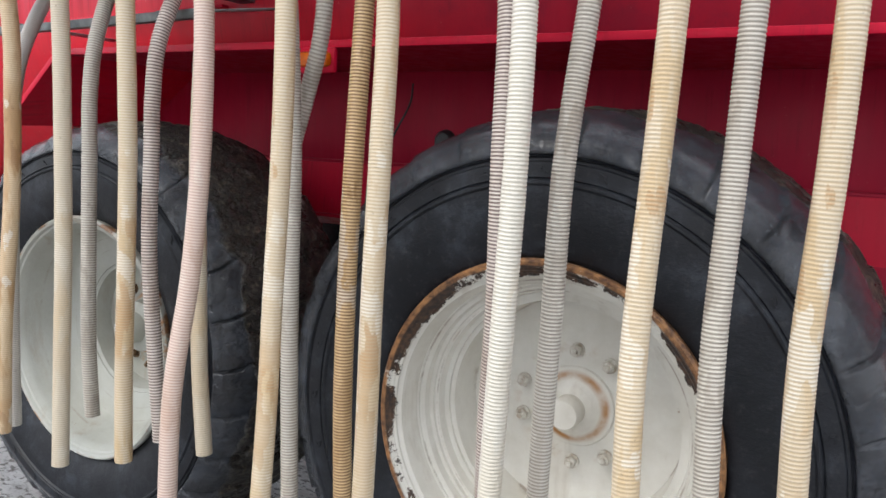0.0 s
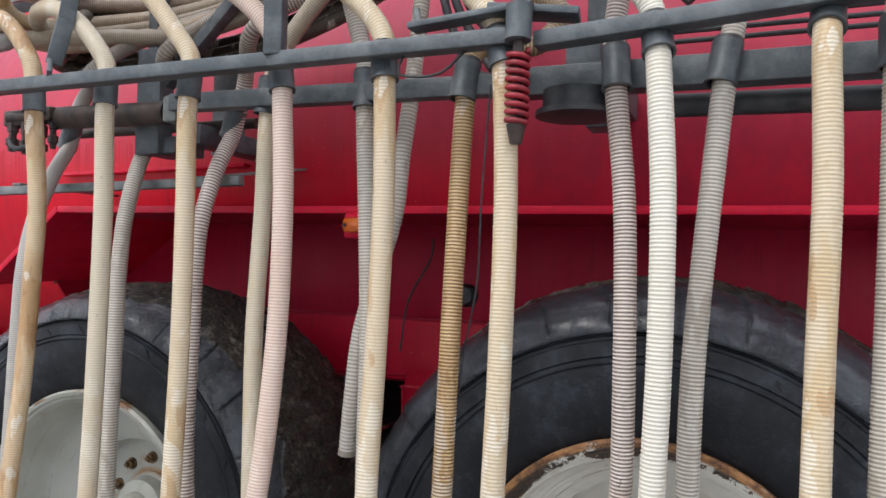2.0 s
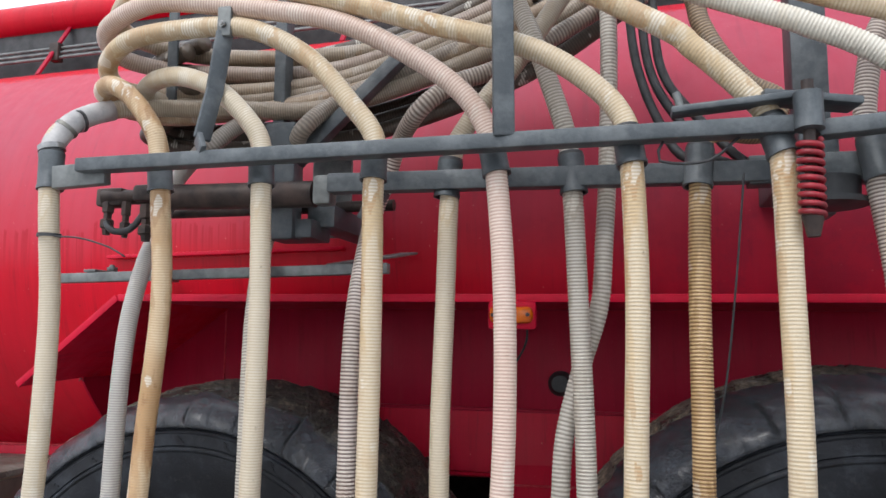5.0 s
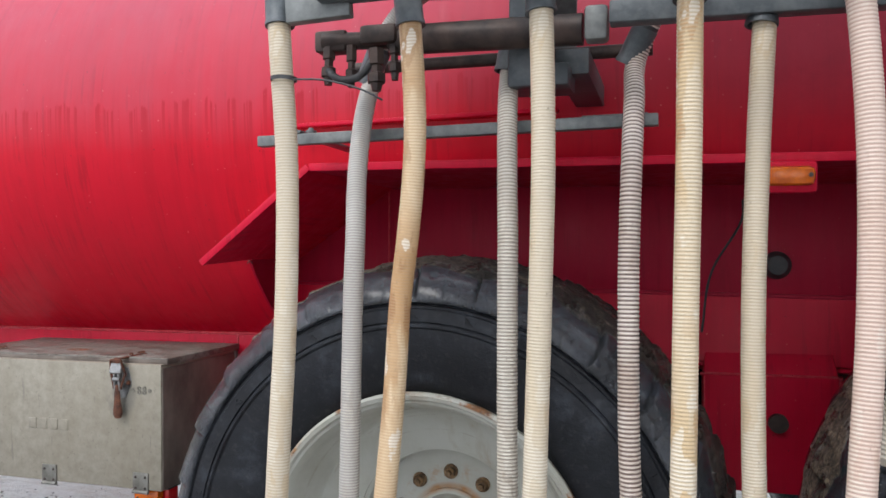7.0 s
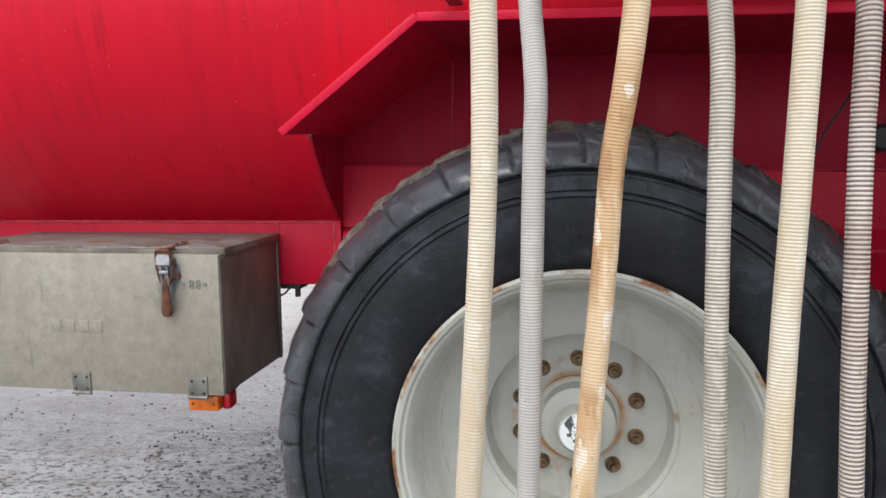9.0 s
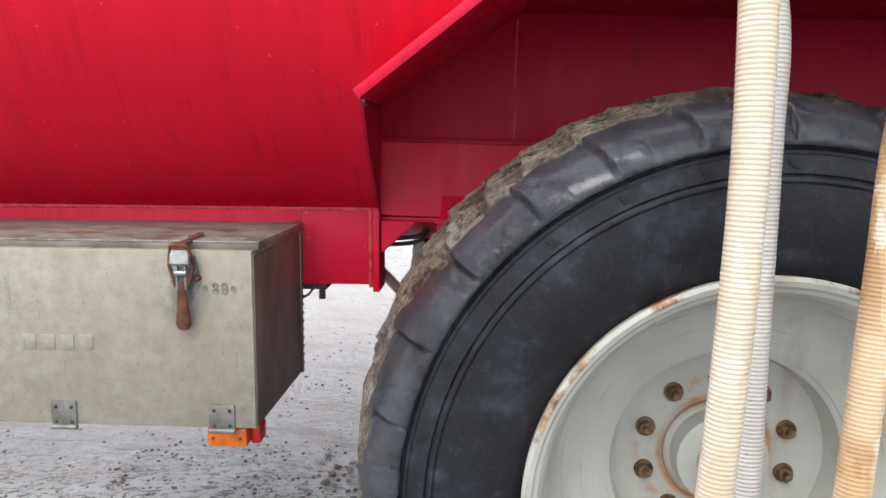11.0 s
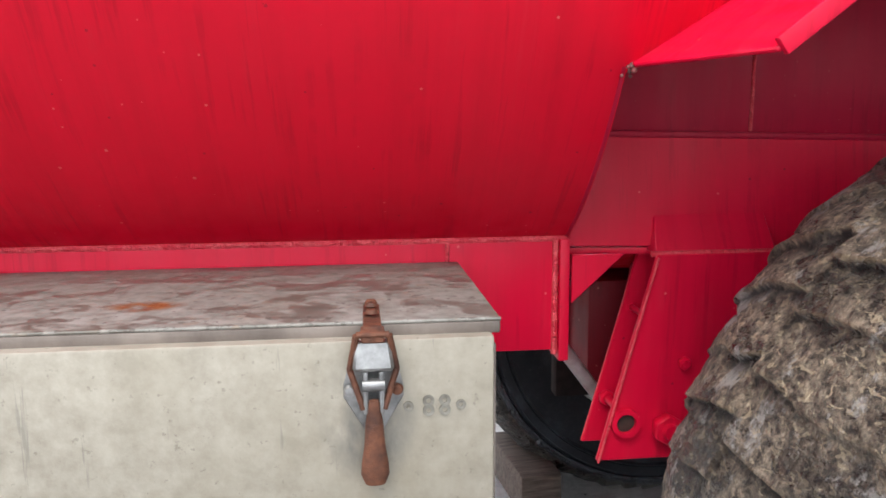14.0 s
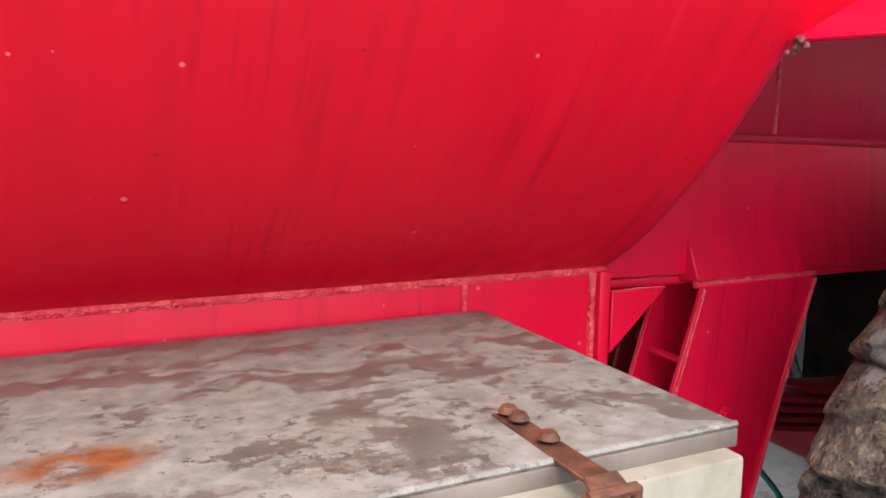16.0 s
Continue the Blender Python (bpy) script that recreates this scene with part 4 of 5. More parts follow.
def tread_crust(f, mid, grow, count, white, w):
    """Lugs carved into the shoulders, and mud packed over the crown between them."""
    half = [(0.654, f - 0.008), (0.661, f - 0.019), (0.677, f - 0.014), (0.695, f - 0.002), (0.713, f + 0.018), (0.729, f + 0.048), (0.742, f + 0.087), (0.752, f + 0.133), (0.760, f + 0.188), (0.766, f + 0.248), (0.7685, mid)]
    line, far = smooth_path([(0.46 + (r - 0.46) * grow, yy, 0.0) for r, yy in half], 0.0062)
    slope = np.gradient(line, axis=0)
    slope /= np.linalg.norm(slope, axis=1)[:, None]
    across = far / far[-1]
    rows = [(line[j][0], line[j][1], slope[j][1], -slope[j][0], across[j], 0) for j in range(len(line))]
    rows += [(line[j][0], 2 * mid - line[j][1], slope[j][1], slope[j][0], across[j], 1) for j in range(len(line) - 2, -1, -1)]
    na, ny = 1300, len(rows)
    turn = count / (2 * math.pi)
    high = 0.6 if white else 1.0
    co, lip, wear_shade, bare = [], [], [], []
    for k in range(na):
        an = 2 * math.pi * k / na
        ca, sa = math.cos(an), math.sin(an)
        for r, yy, nr, ny_, v, s in rows:
            at = Vector((ca, yy, sa))
            n1 = noise.fractal(Vector((ca * 5.5, yy * 6 + (20 if white else 0), sa * 5.5)), 1.0, 2.0, 4)
            n2 = noise.noise(at * 30) + 0.6 * noise.noise(at * 62)
            n3 = noise.noise(at * 9)
            muddy = min(1.0, max(0.0, (v - (0.62 if white else 0.34) - 0.09 * n1) / 0.07))
            # the notch runs from the sidewall up the shoulder, then sweeps along the crown
            u = (an * turn - 0.5 * s - turn * (0.05 * v + 0.20 * max(0.0, v - 0.25) ** 1.4) + 0.05 * n3) % 1.0
            if s and not white:
                muddy = max(muddy, min(1.0, max(0.0, (v - 0.08) / 0.06)))
            scale = (an * turn * 1.75 - turn * 0.16 * abs(1 - v - 0.25 * n3) ** 2.2 + 0.16 * n3 + (0.35 * s if v < 0.8 else 0.0)) % 1.0
            flap = (scale - 0.45) / 0.45 if scale < 0.90 else max(-1.0, 1 - (scale - 0.90) / 0.02)
            rise = min(1.0, max(0.0, (v - 0.03) / 0.10))
            saw = (u - 0.46) / 0.46 if u < 0.92 else max(-1.0, 1 - (u - 0.92) / 0.012)
            notch = max(0.0, 1 - abs((u - 0.955 + 0.5) % 1.0 - 0.5) / 0.035) * rise * min(1.0, max(0.0, (0.46 - v) / 0.12))
            cut = max(0.0, 1 - abs(u - 0.47 - 0.25 * v) / 0.014) * (1.0 if 0.06 < v < 0.22 else 0.0)
            dent = max(0.0, 1 - abs(u - 0.72) / 0.10) * max(0.0, 1 - abs(v - 0.25) / 0.05) if (int(an * turn) * 7) % 3 == 0 else 0.0
            keep = min(1.0, max(0.0, 0.75 + 1.2 * noise.noise(at * 4.3)))
            h = high * (rise * saw * 0.0052 * (1 - 0.6 * muddy) + 0.0072 * keep * muddy * flap - 0.012 * notch - 0.004 * cut - 0.006 * dent)
            h += muddy * (0.0038 * n1 + 0.0026 * n2) + (1 - muddy) * 0.0011 * n1
            rr = r + h * nr
            co.append((rr * ca, yy + h * ny_, rr * sa))
            lip.append(muddy * keep * max(0.0, 1 - abs(scale - 0.885) / 0.03))
            # mask of the painted shade: notches, and the band below each ledge
            wear_shade.append(max(notch, muddy * keep * max(0.0, 1 - ((scale - 0.92) % 1.0) / 0.42)))
            bare.append(1 - muddy)
    fc = [(k * ny + j, k * ny + j + 1, ((k + 1) % na) * ny + j + 1, ((k + 1) % na) * ny + j) for k in range(na) for j in range(ny - 1)]
    mm = bpy.data.meshes.new("tread")
    mm.from_pydata(co, [], fc)
    mm.polygons.foreach_set("use_smooth", [True] * len(fc))
    for key, val in (("lip", lip), ("wear_shade", wear_shade), ("bare", bare)):
        mm.attributes.new(key, "FLOAT", "POINT").data.foreach_set("value", np.array(val, np.float32))
    mm.materials.append(MUD)
    ob = new("tread", mm)
    ob.parent = w
    ob["label"] = "worn tread lugs with mud and straw caked over the crown"


def wheel(x, y, z, rim_mat, nut_mat, spin, white):
    w = new("wheel")
    w.empty_display_size = 0.05
    w.parent = tanker
    w.location = (x + 2.5, y - 3.2, z)
    w["label"] = "muddy black tyre on a white rim with rust-chipped edge" if white else "muddy black tyre on a deep grey rim with rusty wheel nuts"
    f = FLANGE
    # carcass: bead, bulging sidewall with ridges, shoulder, crown, and back again
    side = [(0.425, f + 0.040), (0.436, f + 0.022), (0.455, f + 0.010), (0.50, f - 0.008), (0.55, f - 0.016), (0.594, f - 0.017), (0.599, f - 0.023), (0.604, f - 0.023), (0.609, f - 0.017), (0.612, f - 0.021),
            (0.642, f - 0.020), (0.645, f - 0.013), (0.650, f - 0.013), (0.654, f - 0.018), (0.658, f - 0.004), (0.672, f + 0.010), (0.688, f + 0.035), (0.70, f + 0.09), (0.71, f + 0.2)]
    grow = 1.13 if white else 1.0    # the rear tyre is fatter
    side = [(r if r < 0.46 else 0.46 + (r - 0.46) * grow, yy) for r, yy in side]
    mid = f + 0.31
    prof = side + [(0.46 + 0.255 * grow, mid)] + [(r, 2 * mid - yy) for r, yy in reversed(side)]
    part("tyre", lathe(prof, Matrix(), 144, True), RUBBER, w, "black rubber sidewall with moulded rings")
    tread_crust(f, mid, grow, 30 if white else 28, white, w)
    # small moulded marks round the sidewall
    mr = 0.46 + 0.167 * grow
    b = plate([(mr + dr, 0.0, dz) for dr, dz in ((-0.010, -0.011), (-0.005, -0.011), (0.002, 0.001), (0.005, -0.006), (0.011, 0.010), (0.006, 0.011), (0.002, 0.007), (-0.003, 0.009))], 0.004, 0.0)
    bmesh.ops.translate(b, vec=(0, f - 0.023 - min(v.co.y for v in b.verts), 0), verts=b.verts[:])
    mark = part("sidewall_mark", b, RUBBER, w)
    for k in range(1, 28):
        o = new("sidewall_mark", mark.data)
        o.parent = w
        o.rotation_euler = (0, -2 * math.pi * k / 28, 0)
    if white:
        rimp = [(0.425, f + 0.05), (0.440, f + 0.020), (0.441, f + 0.002), (0.434, f - 0.006), (0.424, f - 0.003), (0.416, f + 0.010), (0.404, f + 0.016), (0.398, f + 0.045), (0.392, f + 0.085),
                (0.377, f + 0.094), (0.372, f + 0.125), (0.353, f + 0.130), (0.346, f + 0.165), (0.324, f + 0.170), (0.314, -0.012), (0.298, 0.0), (0.22, 0.004), (0.125, 0.002), (0.1, 0.0)]
    else:
        rimp = [(0.425, f + 0.05), (0.434, f + 0.020), (0.435, f + 0.002), (0.428, f - 0.006), (0.418, f - 0.002), (0.410, f + 0.012), (0.402, f + 0.03), (0.399, f + 0.065), (0.386, f + 0.085),
                (0.378, f + 0.13), (0.360, f + 0.16), (0.325, f + 0.185), (0.275, f + 0.20), (0.250, f + 0.215), (0.240, -0.008), (0.205, 0.0), (0.125, 0.0), (0.1, 0.0)]
    inner = [(r - 0.012 if r > 0.2 else r, yy + 0.012) for r, yy in reversed(rimp)]
    part("rim", lathe(rimp + inner, Matrix(), 96, True), rim_mat, w, "dished steel rim with chipped rusty edge")
    part("barrel", lathe([(0.40, f + 0.06), (0.41, 2 * mid - f - 0.03), (0.43, 2 * mid - f - 0.02), (0.415, f + 0.055)], Matrix(), 64, True), RIM_GREY, w)
    if white:
        part("hub", lathe([(0.114, 0.001), (0.110, -0.005), (0.088, -0.010), (0.064, -0.032), (0.050, -0.040), (0.044, -0.042), (0.044, -0.085), (0.038, -0.095), (0.0, -0.097)], Matrix(), 40), rim_mat, w, "white conical hub with a short round cap")
    else:
        part("hub", lathe([(0.113, 0.0), (0.112, -0.012), (0.100, -0.018), (0.095, -0.062), (0.072, -0.072), (0.058, -0.074), (0.056, -0.118), (0.050, -0.126), (0.0, -0.128)], Matrix(), 40), rim_mat, w, "round hub with a stepped cap")
        part("hub_cap", lathe([(0.0, -0.131), (0.046, -0.130), (0.047, -0.125), (0.0, -0.124)], Matrix(), 32), CAP, w, "white cap with flaking paint")
    for k in range(10):
        a = spin + 2 * math.pi * k / 10
        part("wheel_nut", hexnut(pose(0.158 * math.sin(a), 0.0, 0.158 * math.cos(a), 0, math.degrees(a) * 1.7, 0), 0.0165, 0.022, 0.021), nut_mat, w)
    return w


near_front = wheel(-2.247, 2.149, 0.735, RIM_GREY, NUT_RUST, 0.0, False)
near_rear = wheel(-0.534, 2.142, 0.742, RIM_WHITE, NUT_WHITE, 0.0, True)
for src, x in ((near_front, -2.34), (near_rear, -0.51)):
    w2 = copy_thing(src, Matrix.Translation((x + 2.5, 4.29 - 3.2, 0.735)) @ Matrix.Rotation(math.pi, 4, "Z"))

# ---- tool box ----
BX0, BX1, BF, BB, BZ0, BZ1 = -4.230, -3.286, 2.234, 2.690, 0.718, 1.137
tool_box = thing("tool_box", "galvanised steel tool box with stained lid under a red tank", "tool box", at=((BX0 + BX1) / 2, (BF + BB) / 2, BZ0))
bc = Vector(((BX0 + BX1) / 2, (BF + BB) / 2, BZ0))


def bpart(name, bm, mat, label="", parent=None, smooth=True):
    bmesh.ops.transform(bm, matrix=Matrix.Translation(-bc), verts=bm.verts[:])
    return part(name, bm, mat, parent or tool_box, label, smooth)


def box_body():
    b = span(BX0, BX1, BF, BB, BZ0, BZ1 + 0.007, 0.004)
    return b


bpart("body", box_body(), BOX, "pale galvanised sheet box")
# right side sheet, a darker brown than the front
bpart("side_sheet", span(BX1 - 0.001, BX1 + 0.003, BF + 0.006, BB - 0.016, BZ0 + 0.004, BZ1 - 0.006, 0.001), SIDE, "dark brown side sheet")
bpart("back_rim", span(BX1 - 0.002, BX1 + 0.006, BB - 0.014, BB + 0.004, BZ0, BZ1, 0.002), HINGE)
for k in range(16):
    bpart("rivet", rod((BX1 + 0.004, BB - 0.006, BZ0 + 0.03 + k * 0.025), (BX1 + 0.010, BB - 0.006, BZ0 + 0.03 + k * 0.025), 0.004, 8), HINGE)
lid_b = span(BX0 - 0.004, BX1 + 0.012, BF + 0.022, BB + 0.004, BZ1 + 0.004, BZ1 + 0.026, 0.003)
lid = bpart("lid", lid_b, LID, "flat sheet lid with rust and water stains")
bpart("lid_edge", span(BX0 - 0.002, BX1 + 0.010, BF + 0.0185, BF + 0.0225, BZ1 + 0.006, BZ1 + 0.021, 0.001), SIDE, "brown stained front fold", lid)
bpart("lid_fold", rod((BX0 - 0.004, BF + 0.023, BZ1 + 0.0235), (BX1 + 0.012, BF + 0.023, BZ1 + 0.0235), 0.003, 8), LID, "", lid)


def latch(x):
    g = bpart("latch", plate([(x - 0.038, BF - 0.001, 1.086), (x - 0.026, BF - 0.001, 1.132), (x + 0.026, BF - 0.001, 1.132), (x + 0.038, BF - 0.001, 1.086), (x + 0.038, BF - 0.001, 1.070), (x + 0.012, BF - 0.001, 1.026), (x - 0.012, BF - 0.001, 1.026), (x - 0.038, BF - 0.001, 1.070)], -0.004, 0.001), CHROME, "zinc-plated over-centre latch with rusty strap and handle")
    zt = BZ1 + 0.026
    s = bpart("strap", plate([(x - 0.012, BF - 0.02, zt + 0.001), (x + 0.012, BF - 0.02, zt + 0.001), (x + 0.011, BF + 0.115, zt + 0.001), (x - 0.011, BF + 0.115, zt + 0.001)], 0.004, 0.001), RUST, "rusty flat strap", g)
    bpart("strap", plate([(x - 0.014, BF - 0.018, zt + 0.004), (x - 0.016, BF - 0.034, zt - 0.004), (x + 0.016, BF - 0.034, zt - 0.004), (x + 0.014, BF - 0.018, zt + 0.004)], 0.004, 0.001), RUST, "", g)
    bpart("strap", plate([(x - 0.016, BF - 0.034, zt - 0.004), (x - 0.013, BF - 0.034, zt - 0.014), (x + 0.013, BF - 0.034, zt - 0.014), (x + 0.016, BF - 0.034, zt - 0.004)], 0.004, 0.001), RUST, "", g)
    for yy in (0.105, 0.088, 0.045):
        bpart("rivet", lathe([(0.0, -0.006), (0.006, -0.005), (0.009, 0.0)], pose(x, BF + yy, zt + 0.005, -90), 12), RUST, "", g)
    bpart("loop", rod((x - 0.020, BF - 0.032, zt - 0.004), (x + 0.020, BF - 0.032, zt - 0.004), 0.0042, 8), RUST, "", g)
    for sx in (-1, 1):
        bpart("loop", rod((x + sx * 0.020, BF - 0.032, zt - 0.004), (x + sx * 0.029, BF - 0.020, 1.112), 0.0042, 8), RUST, "", g)
        bpart("loop", rod((x + sx * 0.029, BF - 0.020, 1.112), (x + sx * 0.013, BF - 0.024, 1.062), 0.0042, 8), RUST, "", g)
        bpart("rivet", lathe([(0.0, -0.007), (0.006, -0.006), (0.008, 0.0)], pose(x + sx * 0.030, BF - 0.005, 1.080), 12), RUST if sx > 0 else CHROME, "", g)
    bpart("cover", plate([(x - 0.021, BF - 0.018, 1.150), (x - 0.026, BF - 0.024, 1.112), (x + 0.026, BF - 0.024, 1.112), (x + 0.021, BF - 0.018, 1.150)], -0.014, 0.004), CHROME, "", g)
    for sx in (-1, 1):
        bpart("prong", box((0.006, 0.014, 0.056), pose(x + sx * 0.010, BF - 0.022, 1.084, 4), 0.002), CHROME, "", g)
    bpart("roller", rod((x - 0.014, BF - 0.026, 1.094), (x + 0.014, BF - 0.026, 1.094), 0.008, 14), CHROME, "", g)
    bpart("pin", rod((x - 0.013, BF - 0.022, 1.066), (x + 0.013, BF - 0.022, 1.066), 0.004, 10), RUST, "", g)
    hb = lathe([(0.0, 0.0), (0.006, 0.002), (0.011, 0.03), (0.013, 0.06), (0.017, 0.086), (0.018, 0.100), (0.013, 0.113), (0.0, 0.117)], pose(x, BF - 0.026, 1.076, -86), 16)
    bmesh.ops.scale(hb, vec=(1, 0.55, 1), space=Matrix.Translation((-x, -(BF - 0.026), 0)), verts=hb.verts[:])
    bpart("handle", hb, RUST, "rusty spoon-shaped handle", g)
    return g


latch(-3.442)
latch(-4.066)
for x0 in (-3.398, -4.172):
    for dx, r, tall in ((0.0, 0.0065, 0), (0.026, 0.0075, 1), (0.047, 0.0075, 1), (0.068, 0.0065, 0)):
        for dz in ((-0.0065, 0.0065) if tall else (0.0,)):
            bpart("dimple", lathe([(r * 0.45, -0.002), (r, -0.0025), (r, 0.0), (r * 0.45, 0.0)], pose(x0 + dx, BF - 0.0005, 1.055 + dz), 16, True), DOT)
# pressed name field: four plain raised shapes
for x in (-3.826, -3.780, -3.734, -3.688):
    bpart("pressed_mark", span(x - 0.017, x + 0.017, BF - 0.0022, BF + 0.001, 0.901, 0.939, 0.0016), BOX)
for x in (-4.135, -3.751, -3.367):
    h = bpart("hinge", span(x - 0.031, x + 0.031, BF - 0.005, BF + 0.002, 0.712, 0.777, 0.002), HINGE, "small zinc hinge plate with four rivets")
    for dx in (-0.019, 0.019):
        for z in (0.725, 0.762):
            bpart("rivet", lathe([(0.0, -0.004), (0.003, -0.003), (0.005, 0.0)], pose(x + dx, BF - 0.005, z), 10), OILY, "", h)
    bpart("knuckle", rod((x - 0.031, BF - 0.004, 0.712), (x + 0.031, BF - 0.004, 0.712), 0.006, 10), HINGE, "", h)
# small amber lamp hung under the box
lamp = thing("marker_lamp", "small amber and red marker lamp hung under a tool box", "lamp", at=(-3.354, 2.295, 0.680))
part("housing", box((0.120, 0.07, 0.010), pose(0, 0.02, 0.034), 0.003), BLACK, lamp)
part("amber_lens", box((0.100, 0.045, 0.052), pose(-0.012, -0.018, 0.006), 0.010), AMBER, lamp, "amber lens")
part("red_lens", box((0.026, 0.055, 0.052), pose(0.050, 0.012, 0.006), 0.008), RED_LENS, lamp, "red lens")
for x in (-0.045, 0.022):
    part("screw", rod((x, -0.044, 0.004), (x, -0.039, 0.004), 0.004, 8), BLACK, lamp)

# ---- folded spreader boom ----
boom = thing("spreader_boom", "dark galvanised folded hose boom hung beside a red tank", "spreader boom", at=(-1.3, 1.6, 2.0))
oc = Vector((-1.3, 1.6, 2.0))
# the folded boom sags a little towards the rear
SAG = Matrix.Translation((-1.93, 1.6, 2.03)) @ Matrix.Rotation(radians(1.2), 4, "Y") @ Matrix.Translation((1.93, -1.6, -2.03))
boom.matrix_world = SAG @ Matrix.Translation(oc)


def opart(name, bm, mat, label="", parent=None):
    bmesh.ops.transform(bm, matrix=Matrix.Translation(-oc), verts=bm.verts[:])
    return part(name, bm, mat, parent or boom, label)


def beam(a, b_, w, h):
    a, b_ = Vector(a), Vector(b_)
    d = b_ - a
    m = Matrix.Translation((a + b_) / 2) @ d.to_track_quat("X", "Z").to_matrix().to_4x4()
    return box((d.length, w, h), m, 0.004)


opart("front_rail", beam((-2.33, 1.500, 2.036), (-0.74, 1.498, 2.046), 0.046, 0.033), STEEL)
opart("front_arm", beam((-0.70, 1.520, 2.040), (0.55, 1.515, 2.123), 0.050, 0.032), STEEL)
opart("rear_rail", beam((-1.76, 1.682, 2.008), (-0.76, 1.682, 1.998), 0.045, 0.046), STEEL)
opart("rear_arm", beam((-0.80, 1.700, 2.002), (0.55, 1.700, 2.008), 0.060, 0.062), STEEL)
opart("rail_tip", beam((-2.41, 1.510, 2.012), (-2.27, 1.522, 2.022), 0.030, 0.056), ZINC)
for a, b_, r in (((-2.26, 1.73, 2.0), (-1.82, 1.73, 1.995), 0.034), ((-2.42, 1.70, 2.0), (-2.2, 1.73, 2.0), 0.020), ((-2.46, 1.945, 1.995), (-1.68, 1.945, 2.0), 0.016)):
    opart("ram", rod(a, b_, r, 20), OILY, "brown oily hydraulic ram")
opart("ram_eye", box((0.05, 0.05, 0.075), pose(-1.79, 1.72, 2.0), 0.01), ZINC)
for x, y, z, r in ((-2.405, 1.70, 1.945, 0.016), (-2.345, 1.695, 1.935, 0.013), (-2.285, 1.70, 1.925, 0.019), (-2.245, 1.71, 1.950, 0.013)):
    opart("fitting", lathe([(0.0, -0.048), (r * 0.6, -0.047), (r * 0.8, -0.03), (r * 1.15, -0.028), (r * 1.15, -0.008), (r * 0.7, -0.004), (r * 0.7, 0.012), (r, 0.014), (r, 0.05), (0.0, 0.052)], pose(x, y, z, 88, (x * 977) % 20 - 10, 0), 6), OILY)
opart("valve_block", span(-2.44, -2.36, 1.69, 1.74, 1.975, 2.025, 0.008), OILY)
opart("valve_block", span(-2.325, -2.235, 1.685, 1.74, 1.985, 2.03, 0.010), OILY)
tube_part("jumper_hose", [(-2.40 - oc.x, 1.69 - oc.y, 1.93 - oc.z), (-2.37 - oc.x, 1.68 - oc.y, 1.905 - oc.z), (-2.32 - oc.x, 1.685 - oc.y, 1.91 - oc.z), (-2.29 - oc.x, 1.70 - oc.y, 1.96 - oc.z)], 0.009, BLACK, boom, sides=10)
opart("post", beam((-1.297, 1.490, 2.05), (-1.305, 1.488, 2.62), 0.040, 0.044), STEEL)
opart("post", beam((-1.998, 1.530, 2.20), (-1.986, 1.545, 2.36), 0.012, 0.042), STEEL)
ph = opart("post_head", box((0.036, 0.014, 0.075), pose(-1.984, 1.540, 2.385), 0.004), ZINC)
opart("bolt", hexnut(pose(-1.984, 1.531, 2.375), 0.009, 0.007), CHROME, "", ph)
opart("post", beam((-2.010, 1.508, 2.088), (-1.997, 1.530, 2.212), 0.012, 0.042), STEEL)
opart("post_foot", beam((-2.014, 1.500, 2.092), (-1.988, 1.478, 2.050), 0.014, 0.034), STEEL)
opart("mast", beam((-1.975, 1.84, 2.15), (-1.978, 1.84, 2.75), 0.050, 0.034), STEEL)
opart("mast_base", span(-1.995, -1.905, 1.78, 1.84, 1.89, 2.205, 0.006), STEEL)
opart("bundle_stay", beam((-2.272, 1.76, 2.26), (-2.282, 1.76, 2.75), 0.012, 0.030), STEEL)
opart("mast", beam((-0.63, 1.90, 1.93), (-0.635, 1.90, 2.80), 0.090, 0.080), STEEL)
opart("mast_brace", beam((-0.447, 1.78, 2.184), (-0.203, 1.8, 2.418), 0.032, 0.032), STEEL)
opart("mast_brace", beam((-1.92, 1.82, 2.10), (-1.60, 1.82, 2.40), 0.04, 0.035), STEEL)
opart("mast_plate", span(-2.015, -1.885, 2.14, 2.155, 1.94, 2.34, 0.003), ZINC)
opart("mast_foot", span(-2.0, -1.86, 1.80, 1.93, 1.895, 1.945, 0.004), STEEL)
opart("carrier_arm", span(-0.69, -0.61, 1.72, 2.30, 2.02, 2.10, 0.006), STEEL)
opart("carrier_arm", span(-1.90, -1.82, 1.86, 2.30, 1.93, 1.99, 0.004), STEEL)
opart("joint_drum", lathe([(0.05, 0.0), (0.075, 0.005), (0.075, 0.055), (0.055, 0.06)], pose(-0.655, 1.70, 1.985, -90), 28), BLACK)
opart("joint_drum", lathe([(0.09, 0.0), (0.09, 0.012), (0.05, 0.018)], pose(-0.655, 1.70, 1.935, -90), 28), BLACK)
opart("arm_pipe", rod((-0.50, 1.78, 1.955), (0.5, 1.78, 1.945), 0.026, 16), BLACK)
for k in range(3):
    opart("arm_line", rod((-0.52, 1.80, 2.10 + k * 0.022), (0.5, 1.80, 2.105 + k * 0.022), 0.006, 8), BLACK)
